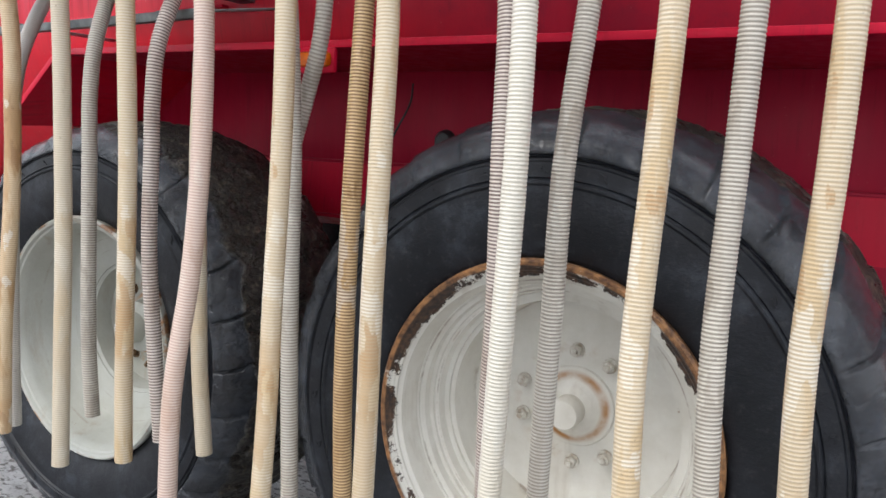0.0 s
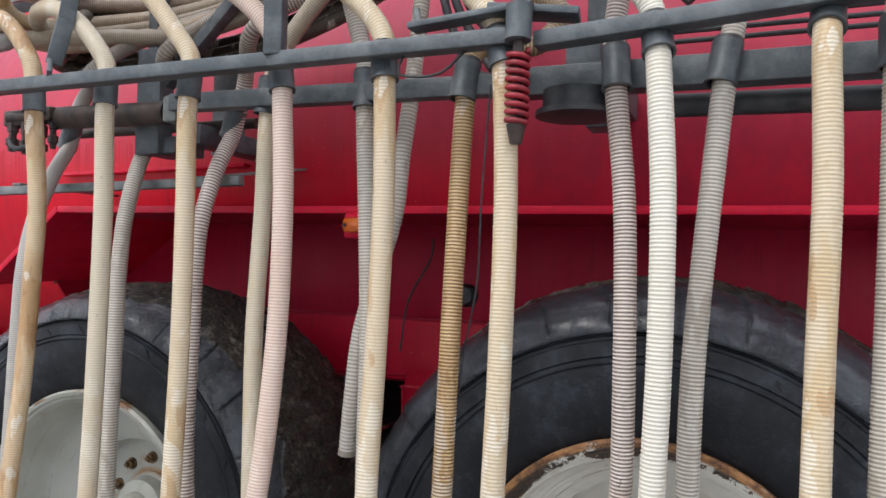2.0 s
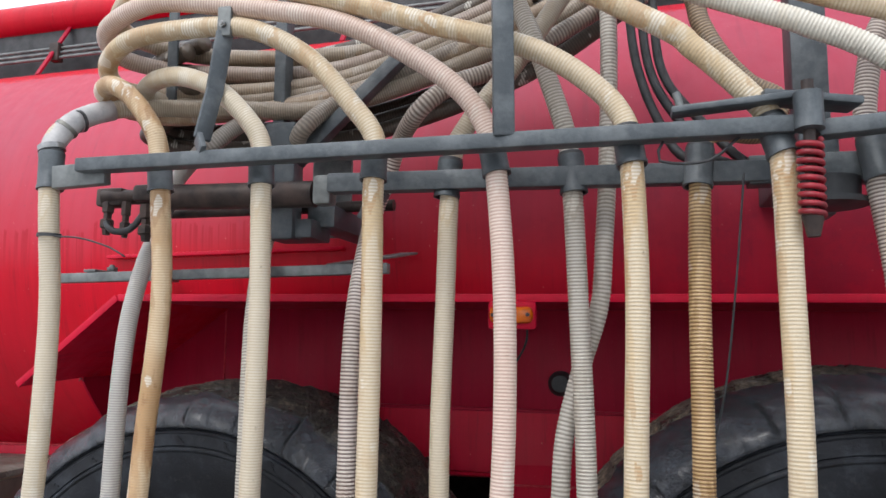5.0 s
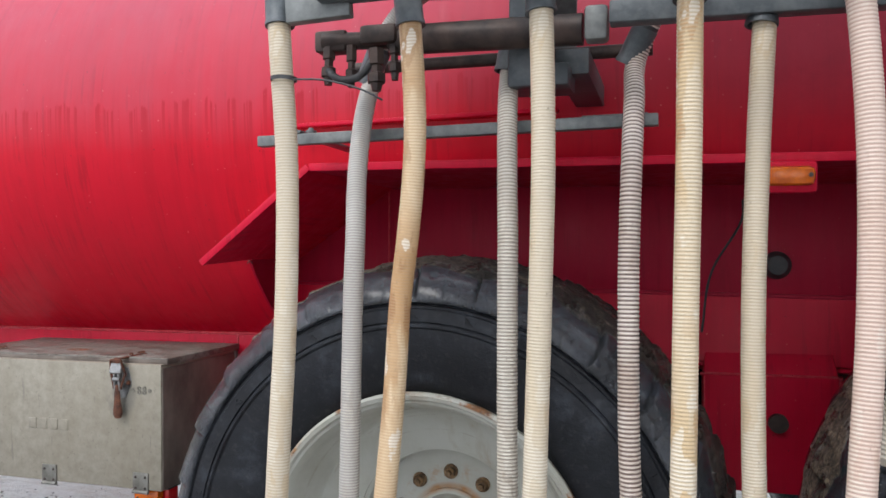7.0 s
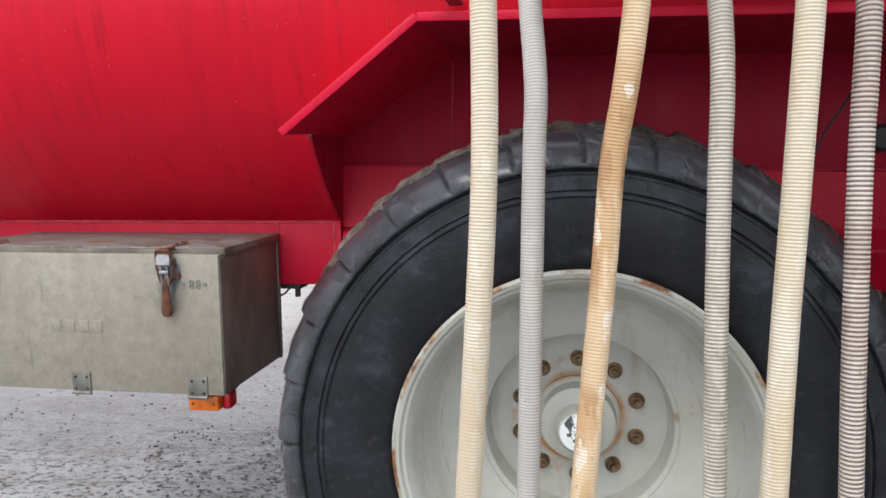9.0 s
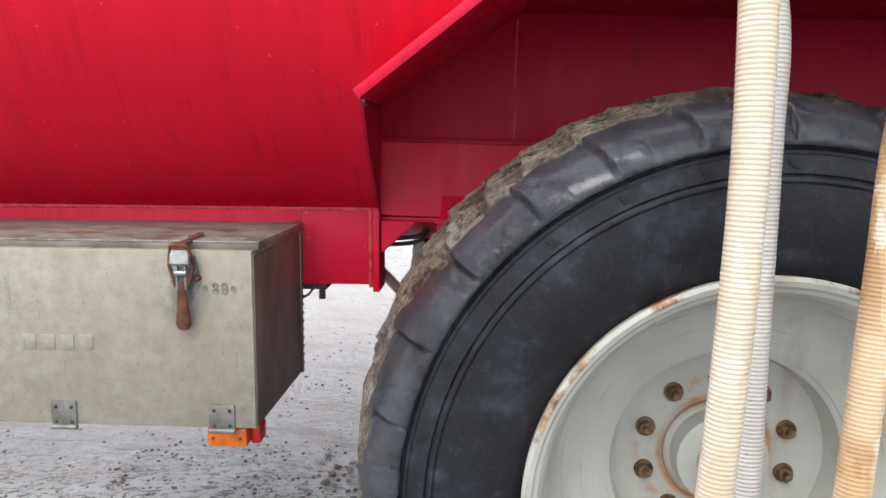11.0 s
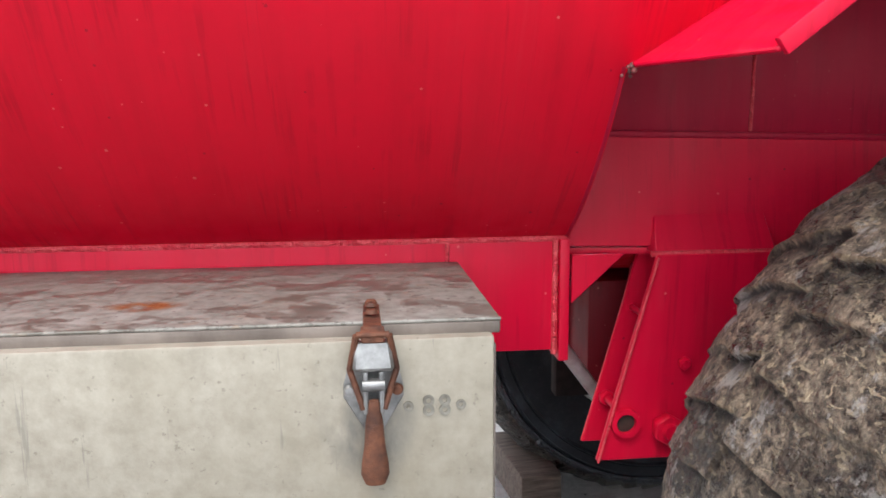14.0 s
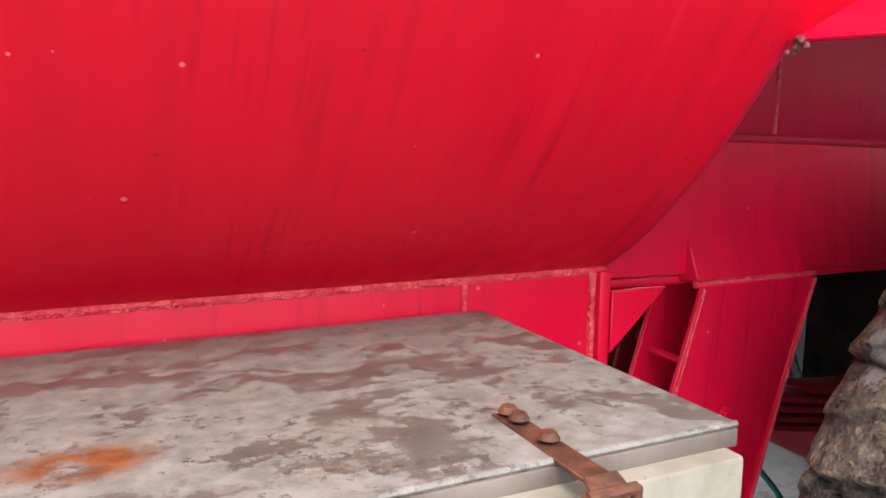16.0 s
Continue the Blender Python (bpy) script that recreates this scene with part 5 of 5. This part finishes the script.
# sprung breakaway joint
opart("joint_plate", beam((-0.965, 1.50, 2.085), (-0.70, 1.50, 2.105), 0.05, 0.014), STEEL)
opart("joint_plate", beam((-0.80, 1.52, 2.112), (-0.62, 1.55, 2.095), 0.07, 0.016), STEEL)
opart("joint_pin", rod((-0.945, 1.50, 2.085), (-0.955, 1.50, 2.125), 0.008, 10), ZINC)
opart("spring_cup", rod((-0.722, 1.470, 2.03), (-0.722, 1.475, 2.10), 0.026, 20), STEEL)
opart("spring_bolt", rod((-0.722, 1.475, 1.83), (-0.722, 1.475, 2.125), 0.011, 12), OILY)
opart("spring_cone", rod((-0.722, 1.475, 1.868), (-0.722, 1.475, 1.832), 0.020, 12, 0.012), OILY)
turns = [(-0.722 - oc.x + 0.0195 * math.cos(a), 1.475 - oc.y + 0.0195 * math.sin(a), 2.012 - oc.z - 0.0158 * a / (2 * math.pi)) for a in np.arange(0, 9 * 2 * math.pi, math.pi / 6)]
tube_part("coil_spring", turns, 0.0056, SPRING, boom, "red painted coil spring", sides=10, step=0.006)
tube_part("joint_cable", [(-0.98 - oc.x, 1.50 - oc.y, 2.03 - oc.z), (-0.99 - oc.x, 1.50 - oc.y, 1.99 - oc.z), (-0.90 - oc.x, 1.50 - oc.y, 1.985 - oc.z), (-0.84 - oc.x, 1.50 - oc.y, 2.03 - oc.z)], 0.003, BLACK, boom)

# ---- drop hoses: top of the sleeve (x, y), drift lower down, bottom height, look ----
HOSES = [
    # name key, control points from the sleeve down, points from the sleeve up, material, pitch, depth
    ("front", [(-2.435, 1.523, 1.955), (-2.427, 1.535, 1.7), (-2.425, 1.523, 1.4), (-2.438, 1.513, 1.1), (-2.456, 1.516, 0.8), (-2.473, 1.52, 0.48)], [(-2.445, 1.534, 2.115), (-2.42, 1.562, 2.172), (-2.391, 1.6, 2.207), (-2.357, 1.66, 2.237), (-2.28, 1.73, 2.255), (-2.1, 1.78, 2.252), (-1.795, 1.85, 2.262), (-1.291, 1.92, 2.437), (-0.886, 1.95, 2.678)], CREAM, 0.0085, 0.0012),
    ("front", [(-2.158, 1.575, 1.95), (-2.155, 1.586, 1.8), (-2.162, 1.594, 1.68), (-2.178, 1.598, 1.54), (-2.199, 1.606, 1.4), (-2.212, 1.6, 1.2), (-2.24, 1.58, 0.85), (-2.264, 1.574, 0.48)], [(-2.171, 1.58, 2.084), (-2.193, 1.576, 2.155), (-2.255, 1.572, 2.236), (-2.318, 1.578, 2.273), (-2.376, 1.629, 2.269), (-2.356, 1.72, 2.249), (-2.196, 1.78, 2.241), (-1.794, 1.87, 2.297), (-1.29, 1.93, 2.487), (-0.885, 1.97, 2.728)], TAN, 0.0085, 0.0010),
    ("front", [(-1.883, 1.563, 1.955), (-1.882, 1.565, 1.7), (-1.891, 1.565, 1.4), (-1.902, 1.563, 1.1), (-1.911, 1.553, 0.8), (-1.922, 1.543, 0.46)], [(-1.891, 1.575, 2.079), (-1.928, 1.572, 2.15), (-2.013, 1.574, 2.232), (-2.13, 1.596, 2.284), (-2.247, 1.648, 2.297), (-2.315, 1.73, 2.288), (-2.195, 1.82, 2.286), (-1.794, 1.9, 2.337), (-1.29, 1.95, 2.507)], CREAM, 0.0085, 0.0012),
    ("front", [(-1.606, 1.561, 1.955), (-1.61, 1.565, 1.7), (-1.618, 1.568, 1.4), (-1.625, 1.56, 1.1), (-1.634, 1.551, 0.8), (-1.64, 1.547, 0.536)], [(-1.605, 1.573, 2.073), (-1.664, 1.57, 2.165), (-1.772, 1.563, 2.287), (-1.921, 1.56, 2.37), (-2.082, 1.558, 2.388), (-2.253, 1.56, 2.377), (-2.364, 1.62, 2.339), (-2.374, 1.72, 2.309), (-2.194, 1.82, 2.316), (-1.793, 1.9, 2.357), (-1.289, 1.95, 2.537)], STAINED, 0.0085, 0.0012),
    ("front", [(-1.324, 1.56, 1.955), (-1.311, 1.552, 1.7), (-1.316, 1.542, 1.4), (-1.338, 1.523, 1.1), (-1.367, 1.486, 0.8), (-1.374, 1.465, 0.44)], [(-1.342, 1.573, 2.068), (-1.402, 1.57, 2.169), (-1.531, 1.563, 2.272), (-1.71, 1.555, 2.366), (-1.97, 1.558, 2.431), (-2.191, 1.56, 2.466), (-2.372, 1.62, 2.439), (-2.402, 1.75, 2.41), (-2.193, 1.85, 2.386), (-1.792, 1.92, 2.397), (-1.288, 1.98, 2.587)], PINK, 0.0095, 0.0022),
    ("front", [(-1.042, 1.535, 1.955), (-1.041, 1.535, 1.7), (-1.054, 1.535, 1.4), (-1.065, 1.522, 1.1), (-1.067, 1.501, 0.8), (-1.08, 1.479, 0.47)], [(-1.053, 1.549, 2.067), (-1.12, 1.551, 2.158), (-1.246, 1.548, 2.246), (-1.467, 1.546, 2.326), (-1.709, 1.553, 2.416), (-1.99, 1.57, 2.501), (-2.29, 1.62, 2.528), (-2.41, 1.75, 2.49), (-2.191, 1.88, 2.446), (-1.691, 1.95, 2.455), (-1.187, 2.0, 2.635)], STAINED, 0.0085, 0.0010),
    ("front", [(-0.763, 1.512, 1.955), (-0.76, 1.521, 1.7), (-0.764, 1.507, 1.4), (-0.777, 1.505, 1.1), (-0.794, 1.516, 0.8), (-0.815, 1.524, 0.47)], [(-0.781, 1.527, 2.048), (-0.797, 1.53, 2.078), (-0.85, 1.534, 2.142), (-0.913, 1.536, 2.207), (-0.991, 1.538, 2.273), (-1.386, 1.558, 2.509), (-1.788, 1.62, 2.617)], STAINED, 0.0085, 0.0010),
    ("front", [(-0.466, 1.526, 1.955), (-0.455, 1.509, 1.7), (-0.461, 1.508, 1.4), (-0.477, 1.515, 1.1), (-0.494, 1.525, 0.8), (-0.508, 1.532, 0.47)], [(-0.475, 1.552, 2.037), (-0.494, 1.556, 2.088), (-0.54, 1.558, 2.147), (-0.607, 1.561, 2.198), (-0.677, 1.564, 2.236), (-0.798, 1.57, 2.296), (-1.389, 1.62, 2.569), (-1.786, 1.7, 2.697)], WHITE, 0.0115, 0.0028),
    ("front", [(-0.186, 1.52, 1.955), (-0.187, 1.505, 1.7), (-0.2, 1.496, 1.4), (-0.21, 1.471, 1.1), (-0.204, 1.451, 0.8), (-0.193, 1.435, 0.47)], [(-0.179, 1.566, 2.045), (-0.196, 1.57, 2.092), (-0.244, 1.571, 2.139), (-0.303, 1.573, 2.172), (-0.45, 1.577, 2.23), (-0.561, 1.582, 2.276), (-0.679, 1.59, 2.326), (-1.189, 1.64, 2.565), (-1.586, 1.7, 2.713)], STAINED, 0.0085, 0.0010),
    ("front", [(0.074, 1.555, 1.955), (0.071, 1.555, 1.7), (0.062, 1.555, 1.4), (0.046, 1.555, 1.1), (0.05, 1.556, 0.8), (0.058, 1.556, 0.47)], [(0.083, 1.61, 2.118), (0.016, 1.602, 2.189), (-0.101, 1.594, 2.242), (-0.297, 1.596, 2.326), (-0.592, 1.648, 2.472)], STAINED, 0.0085, 0.0010),
    ("rear", [(-0.07, 1.595, 1.93), (-0.076, 1.597, 1.7), (-0.088, 1.596, 1.4), (-0.099, 1.584, 1.1), (-0.092, 1.575, 0.8), (-0.082, 1.568, 0.47)], [(-0.065, 1.615, 2.081), (-0.091, 1.638, 2.221), (-0.137, 1.681, 2.362), (-0.241, 1.774, 2.585)], GREYH, 0.0100, 0.0024),
    ("rear", [(-0.356, 1.653, 1.93), (-0.381, 1.641, 1.7), (-0.409, 1.624, 1.4), (-0.424, 1.637, 1.1), (-0.441, 1.655, 0.8), (-0.453, 1.669, 0.47)], [(-0.339, 1.673, 2.047), (-0.327, 1.68, 2.136), (-0.275, 1.693, 2.245), (-0.222, 1.715, 2.374), (-0.188, 1.798, 2.584)], GREYH, 0.0115, 0.0030),
    ("rear", [(-0.564, 1.645, 1.93), (-0.544, 1.632, 1.7), (-0.54, 1.616, 1.4), (-0.55, 1.636, 1.1), (-0.577, 1.673, 0.8), (-0.588, 1.703, 0.47)], [(-0.572, 1.668, 2.052), (-0.561, 1.678, 2.151), (-0.53, 1.694, 2.261), (-0.459, 1.719, 2.389), (-0.387, 1.795, 2.588)], RIBBED, 0.0110, 0.0030),
    ("rear", [(-0.903, 1.659, 1.93), (-0.914, 1.651, 1.7), (-0.922, 1.633, 1.4), (-0.933, 1.627, 1.1), (-0.943, 1.63, 0.8), (-0.942, 1.636, 0.47)], [(-0.893, 1.674, 2.039), (-0.855, 1.690, 2.072), (-0.76, 1.74, 2.076), (-0.712, 1.78, 2.156), (-0.774, 1.79, 2.207), (-0.83, 1.79, 2.278), (-0.87, 1.8, 2.365), (-0.894, 1.81, 2.461), (-0.99, 1.82, 2.56)], BROWN, 0.0115, 0.0032),
    ("rear", [(-1.173, 1.688, 1.93), (-1.168, 1.697, 1.7), (-1.162, 1.702, 1.4), (-1.161, 1.692, 1.1), (-1.155, 1.683, 0.8), (-1.148, 1.677, 0.47)], [(-1.18, 1.698, 2.054), (-1.191, 1.695, 2.115), (-1.22, 1.698, 2.215), (-1.255, 1.705, 2.326), (-1.337, 1.763, 2.538)], GREYH, 0.0105, 0.0026),
    ("rear", [(-1.465, 1.698, 1.93), (-1.477, 1.702, 1.7), (-1.489, 1.692, 1.4), (-1.491, 1.691, 1.1), (-1.487, 1.687, 0.8), (-1.476, 1.69, 0.545)], [(-1.453, 1.708, 2.07), (-1.423, 1.708, 2.13), (-1.373, 1.714, 2.198), (-1.302, 1.729, 2.287), (-1.189, 1.805, 2.485)], CREAM, 0.0095, 0.0016),
    ("rear", [(-1.716, 1.879, 1.955), (-1.719, 1.818, 1.85), (-1.723, 1.76, 1.7), (-1.728, 1.743, 1.55), (-1.731, 1.738, 1.4), (-1.731, 1.723, 1.1), (-1.721, 1.727, 0.8), (-1.709, 1.733, 0.518)], [(-1.662, 1.854, 2.075), (-1.628, 1.823, 2.134), (-1.544, 1.732, 2.192), (-1.46, 1.762, 2.261), (-1.336, 1.811, 2.318), (-1.09, 1.9, 2.483)], RIBBED, 0.0100, 0.0030),
    ("rear", [(-2.006, 1.854, 1.955), (-2.002, 1.8, 1.85), (-1.993, 1.748, 1.7), (-1.988, 1.725, 1.55), (-1.989, 1.72, 1.4), (-1.989, 1.707, 1.1), (-1.985, 1.694, 0.8), (-1.979, 1.695, 0.556)], [(-1.989, 1.859, 2.062), (-1.946, 1.859, 2.121), (-1.873, 1.769, 2.179), (-1.779, 1.84, 2.277), (-1.484, 1.91, 2.411)], GREYH, 0.0090, 0.0016),
    ("rear", [(-2.368, 1.876, 1.955), (-2.368, 1.815, 1.85), (-2.354, 1.741, 1.7), (-2.342, 1.7, 1.55), (-2.345, 1.691, 1.4), (-2.349, 1.68, 1.1), (-2.352, 1.67, 0.8), (-2.358, 1.666, 0.455)], [(-2.326, 1.871, 2.069), (-2.251, 1.851, 2.137), (-2.138, 1.751, 2.145), (-2.032, 1.82, 2.242), (-1.787, 1.89, 2.317)], PALE, 0.0090, 0.0014),
]
for row, down, up, mat, pitch, depth in HOSES:
    end = np.array(down[0])
    pts = [Vector(p) for p in reversed(up)] + [Vector(p) for p in down]
    origin = Vector(down[0])
    label = "cream ribbed plastic drop hose hanging from a boom sleeve"
    for mm, text in ((STAINED, "cream plastic drop hose with brown stains and white scuffs"), (TAN, "tan stained plastic drop hose hanging with a slight bend"), (WHITE, "white ribbed plastic drop hose hanging from a boom"), (PINK, "pinkish ribbed plastic drop hose hanging from a boom"),
                     (PALE, "pale grey plastic drop hose hanging from a boom"), (GREYH, "grey ribbed plastic drop hose hanging from a boom"), (BROWN, "dark brown ribbed plastic drop hose hanging from a boom"), (RIBBED, "translucent ribbed plastic hose with dark rings hanging down")):
        if mat is mm:
            label = text
    hose = thing("drop_hose", label, "hose", "drop hoses on the boom", at=origin)
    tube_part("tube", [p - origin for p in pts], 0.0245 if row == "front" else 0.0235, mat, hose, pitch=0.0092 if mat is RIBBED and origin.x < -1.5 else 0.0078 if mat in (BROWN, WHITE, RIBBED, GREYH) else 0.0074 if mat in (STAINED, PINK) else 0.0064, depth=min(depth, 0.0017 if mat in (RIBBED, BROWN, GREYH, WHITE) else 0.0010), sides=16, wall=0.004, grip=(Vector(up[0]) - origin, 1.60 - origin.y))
    # sleeve on the boom that grips the hose
    top = Vector(up[0])
    low = Vector(down[0]) + Vector((0, 0, 0.02))
    axis = (top - low).normalized()
    tall = 0.095 if row == "front" else 0.088
    if row == "front" and down[0][0] > -2.4:
        tall = 0.078
        rail = 2.041 - (down[0][0] + 2.24) * 0.0151 if down[0][0] < -0.74 else 2.013 + (down[0][0] + 0.58) * 0.044
        c0 = low + axis * ((rail - 0.014 - low.z) / axis.z)
    else:
        c0 = (low + top) / 2 if row == "front" else Vector((down[0][0], down[0][1], 2.006 - (down[0][0] + 1.67) * 0.026 if down[0][1] < 1.8 else 1.985))
    prof = [(0.0262, -tall / 2), (0.0315, -tall / 2), (0.0315, -tall / 2 + 0.008), (0.0298, -tall / 2 + 0.011), (0.0298, tall / 2 - 0.012), (0.0305, tall / 2 - 0.008), (0.0305, tall / 2), (0.0262, tall / 2)]
    q = axis.to_track_quat("Y", "Z").to_matrix().to_4x4()
    sl = lathe(prof, Matrix.Translation(c0) @ q, 24, True)
    bmesh.ops.transform(sl, matrix=SAG.inverted(), verts=sl.verts[:])
    opart("hose_sleeve", sl, STEEL, "dark clamp sleeve round a hose")
    cuff = lathe([(0.0245, 0.0), (0.0295, 0.0), (0.0285, 0.010), (0.0245, 0.012)], Matrix.Translation(c0 + axis * (tall / 2 - 0.002) - origin) @ q, 20, True)
    part("collar", cuff, BLACK, hose, "black rubber collar")

elbow = new("elbow", tube_mesh("elbow", [SAG.inverted() @ Vector(p) for p in ((-2.447, 1.530, 2.08), (-2.444, 1.536, 2.118), (-2.42, 1.562, 2.172), (-2.391, 1.60, 2.207), (-2.365, 1.645, 2.231))], 0.0275, ELBOW, sides=18))
elbow.parent = boom
elbow.location = -oc
elbow["label"] = "grey rubber elbow over a hose end"
opart("clamp_band", lathe([(0.0285, -0.007), (0.0325, -0.007), (0.0325, 0.007), (0.0285, 0.007)], SAG.inverted() @ pose(-2.446, 1.533, 2.105, 90, 0, 0) @ Matrix.Rotation(radians(12), 4, "Z"), 24, True), CHROME, "bright steel clamp band")
opart("clamp_band", lathe([(0.0280, -0.005), (0.0300, -0.005), (0.0300, 0.005), (0.0280, 0.005)], SAG.inverted() @ Matrix.Translation((-2.4255, 1.5555, 2.160)) @ Vector((0.035, 0.038, 0.070)).to_track_quat("Y", "Z").to_matrix().to_4x4(), 24, True), HINGE)

# supply hoses, bundle shade in their colour, run behind the boom up to the right
for k in range(8):
    z0, y0 = 2.19 + 0.034 * k, 1.84 + 0.03 * (k % 3)
    pts = [(-2.30 + 0.03 * (k % 4), y0 - 0.06, z0 + 0.03), (-2.41 + 0.02 * (k % 3), y0 + 0.02, z0 + 0.02), (-2.30, y0 + 0.10, z0), (-2.0, y0 + 0.13, z0 + 0.005 * k), (-1.68, y0 + 0.15, z0 + 0.05 + 0.008 * k), (-1.30, y0 + 0.17, z0 + 0.19 + 0.012 * k), (-0.95, y0 + 0.18, z0 + 0.42)]
    pts = [SAG @ Vector(p) for p in pts]
    o = Vector(pts[3])
    hs = thing("supply_hose", "brown plastic hose, darkened for shade, looped in a bundle behind a boom", "hose", "supply hoses in the bundle", at=o)
    tube_part("tube", [Vector(p) - o for p in pts], 0.0235, SHADED_BROWN, hs, pitch=0.0078, depth=0.0011, sides=14)
# a loose hose slung behind the others
pts = [(-1.11, 1.90, 2.9), (-1.085, 1.85, 2.46), (-1.097, 1.80, 2.05), (-1.11, 1.769, 1.85), (-1.125, 1.763, 1.7), (-1.173, 1.765, 1.55), (-1.212, 1.752, 1.4), (-1.225, 1.74, 1.25), (-1.243, 1.748, 1.10)]
o = Vector(pts[2])
hose = thing("loose_hose", "grey plastic hose hanging loosely behind the drop hoses", "hose", at=o)
tube_part("tube", [Vector(p) - o for p in pts], 0.022, GREYH, hose, pitch=0.0095, depth=0.0016, sides=14, wall=0.004)
part("cut_end", lathe([(0.018, -0.004), (0.0225, -0.004), (0.0225, 0.010), (0.018, 0.010)], Matrix.Translation(Vector(pts[-1]) - o) @ (Vector(pts[-2]) - Vector(pts[-1])).to_track_quat("Y", "Z").to_matrix().to_4x4(), 18, True), GREYH, hose)
# black hydraulic hoses beside the mast
for k in range(3):
    dx = k * 0.035
    pts = [(-1.06 + dx, 1.80, 2.75), (-1.04 + dx * 0.8, 1.80, 2.40), (-1.015 + dx * 0.8, 1.79, 2.25), (-0.97 + dx * 1.4, 1.78, 2.13), (-0.93 + dx * 1.6, 1.76, 2.06), (-0.86 + dx, 1.74, 2.03)]
    pts = [SAG @ Vector(p) for p in pts]
    o = Vector(pts[2])
    h = new("hydraulic_hose", tube_mesh("hydraulic_hose", [Vector(p) - o for p in pts], 0.011, BLACK, sides=10))
    h.location = o
    tagged(h, "thin black rubber hydraulic hose looped by the boom", "hose", "hydraulic hoses")
# cable ties and thin straps
for c, r in (((-2.420, 1.516, 1.872), 0.0255), ((-2.40, 1.57, 2.172), 0.026)):
    opart("cable_tie", lathe([(r, -0.004), (r + 0.0025, -0.004), (r + 0.0025, 0.004), (r, 0.004)], pose(*c, 90 if r < 0.0258 else 30, 0 if r < 0.0258 else 40, 0), 20, True), BLACK)
for c, d in (((-0.199, 1.570, 2.094), (0.065, -0.005, -0.094)), ((-0.458, 1.577, 2.233), (0.111, -0.005, -0.046))):
    opart("cable_tie", lathe([(0.0245, -0.004), (0.0275, -0.004), (0.0275, 0.004), (0.0245, 0.004)], SAG.inverted() @ Matrix.Translation(c) @ Vector(d).to_track_quat("Y", "Z").to_matrix().to_4x4(), 20, True), BLACK)
tube_part("tie_end", [(-2.395 - oc.x, 1.505 - oc.y, 1.868 - oc.z), (-2.32 - oc.x, 1.50 - oc.y, 1.862 - oc.z), (-2.24 - oc.x, 1.50 - oc.y, 1.84 - oc.z), (-2.19 - oc.x, 1.50 - oc.y, 1.815 - oc.z)], 0.0022, BLACK, boom)
tube_part("loose_wire", [(-0.82 - oc.x, 1.60 - oc.y, 1.98 - oc.z), (-0.84 - oc.x, 1.62 - oc.y, 1.75 - oc.z), (-0.86 - oc.x, 1.66 - oc.y, 1.55 - oc.z), (-0.89 - oc.x, 1.67 - oc.y, 1.40 - oc.z), (-0.90 - oc.x, 1.67 - oc.y, 1.30 - oc.z)], 0.0022, BLACK, boom)

# ---- timber block and loose stones on the yard ----
timber = finish(box((0.16, 0.44, 0.155), Matrix(), 0.010), "timber_block", TIMBER)
timber.matrix_world = pose(-2.838, 4.08, 0.080, 0, 0, 6)
tagged(timber, "short squared weathered timber lying on the yard as a wheel chock", "timber")


def stones():
    rng = random.Random(3)
    b = bmesh.new()
    for k in range(1900):
        if k >= 1500:
            x, y, s = rng.uniform(-4.3, -2.85), 2.75 + 1.1 * rng.random() ** 1.4, rng.uniform(0.004, 0.010)
        elif k < 420:
            x, y, s = rng.gauss(-2.98, 0.16), rng.gauss(3.35, 0.22), rng.uniform(0.006, 0.022)
        else:
            x, y, s = rng.uniform(-6.5, -2.6), rng.uniform(2.3, 6.0), rng.uniform(0.003, 0.010)
        z = 0.035 * noise.noise(Vector((x * 0.9, y * 0.9, 0))) + 0.018 * noise.noise(Vector((x * 3.1, y * 3.1, 4)))
        r = bmesh.ops.create_icosphere(b, subdivisions=1, radius=s, matrix=pose(x, y, z + s * 0.25, rng.uniform(0, 360), rng.uniform(0, 360), 0))
        for v in r["verts"]:
            v.co += Vector((rng.uniform(-1, 1), rng.uniform(-1, 1), rng.uniform(-1, 1))) * s * 0.45
            v.co.z = z + (v.co.z - z) * 0.6
    return b


tagged(finish(stones(), "loose_stones", STONE, smooth=False), "loose dark gravel stones scattered on the wet yard", "gravel", kind="stuff")
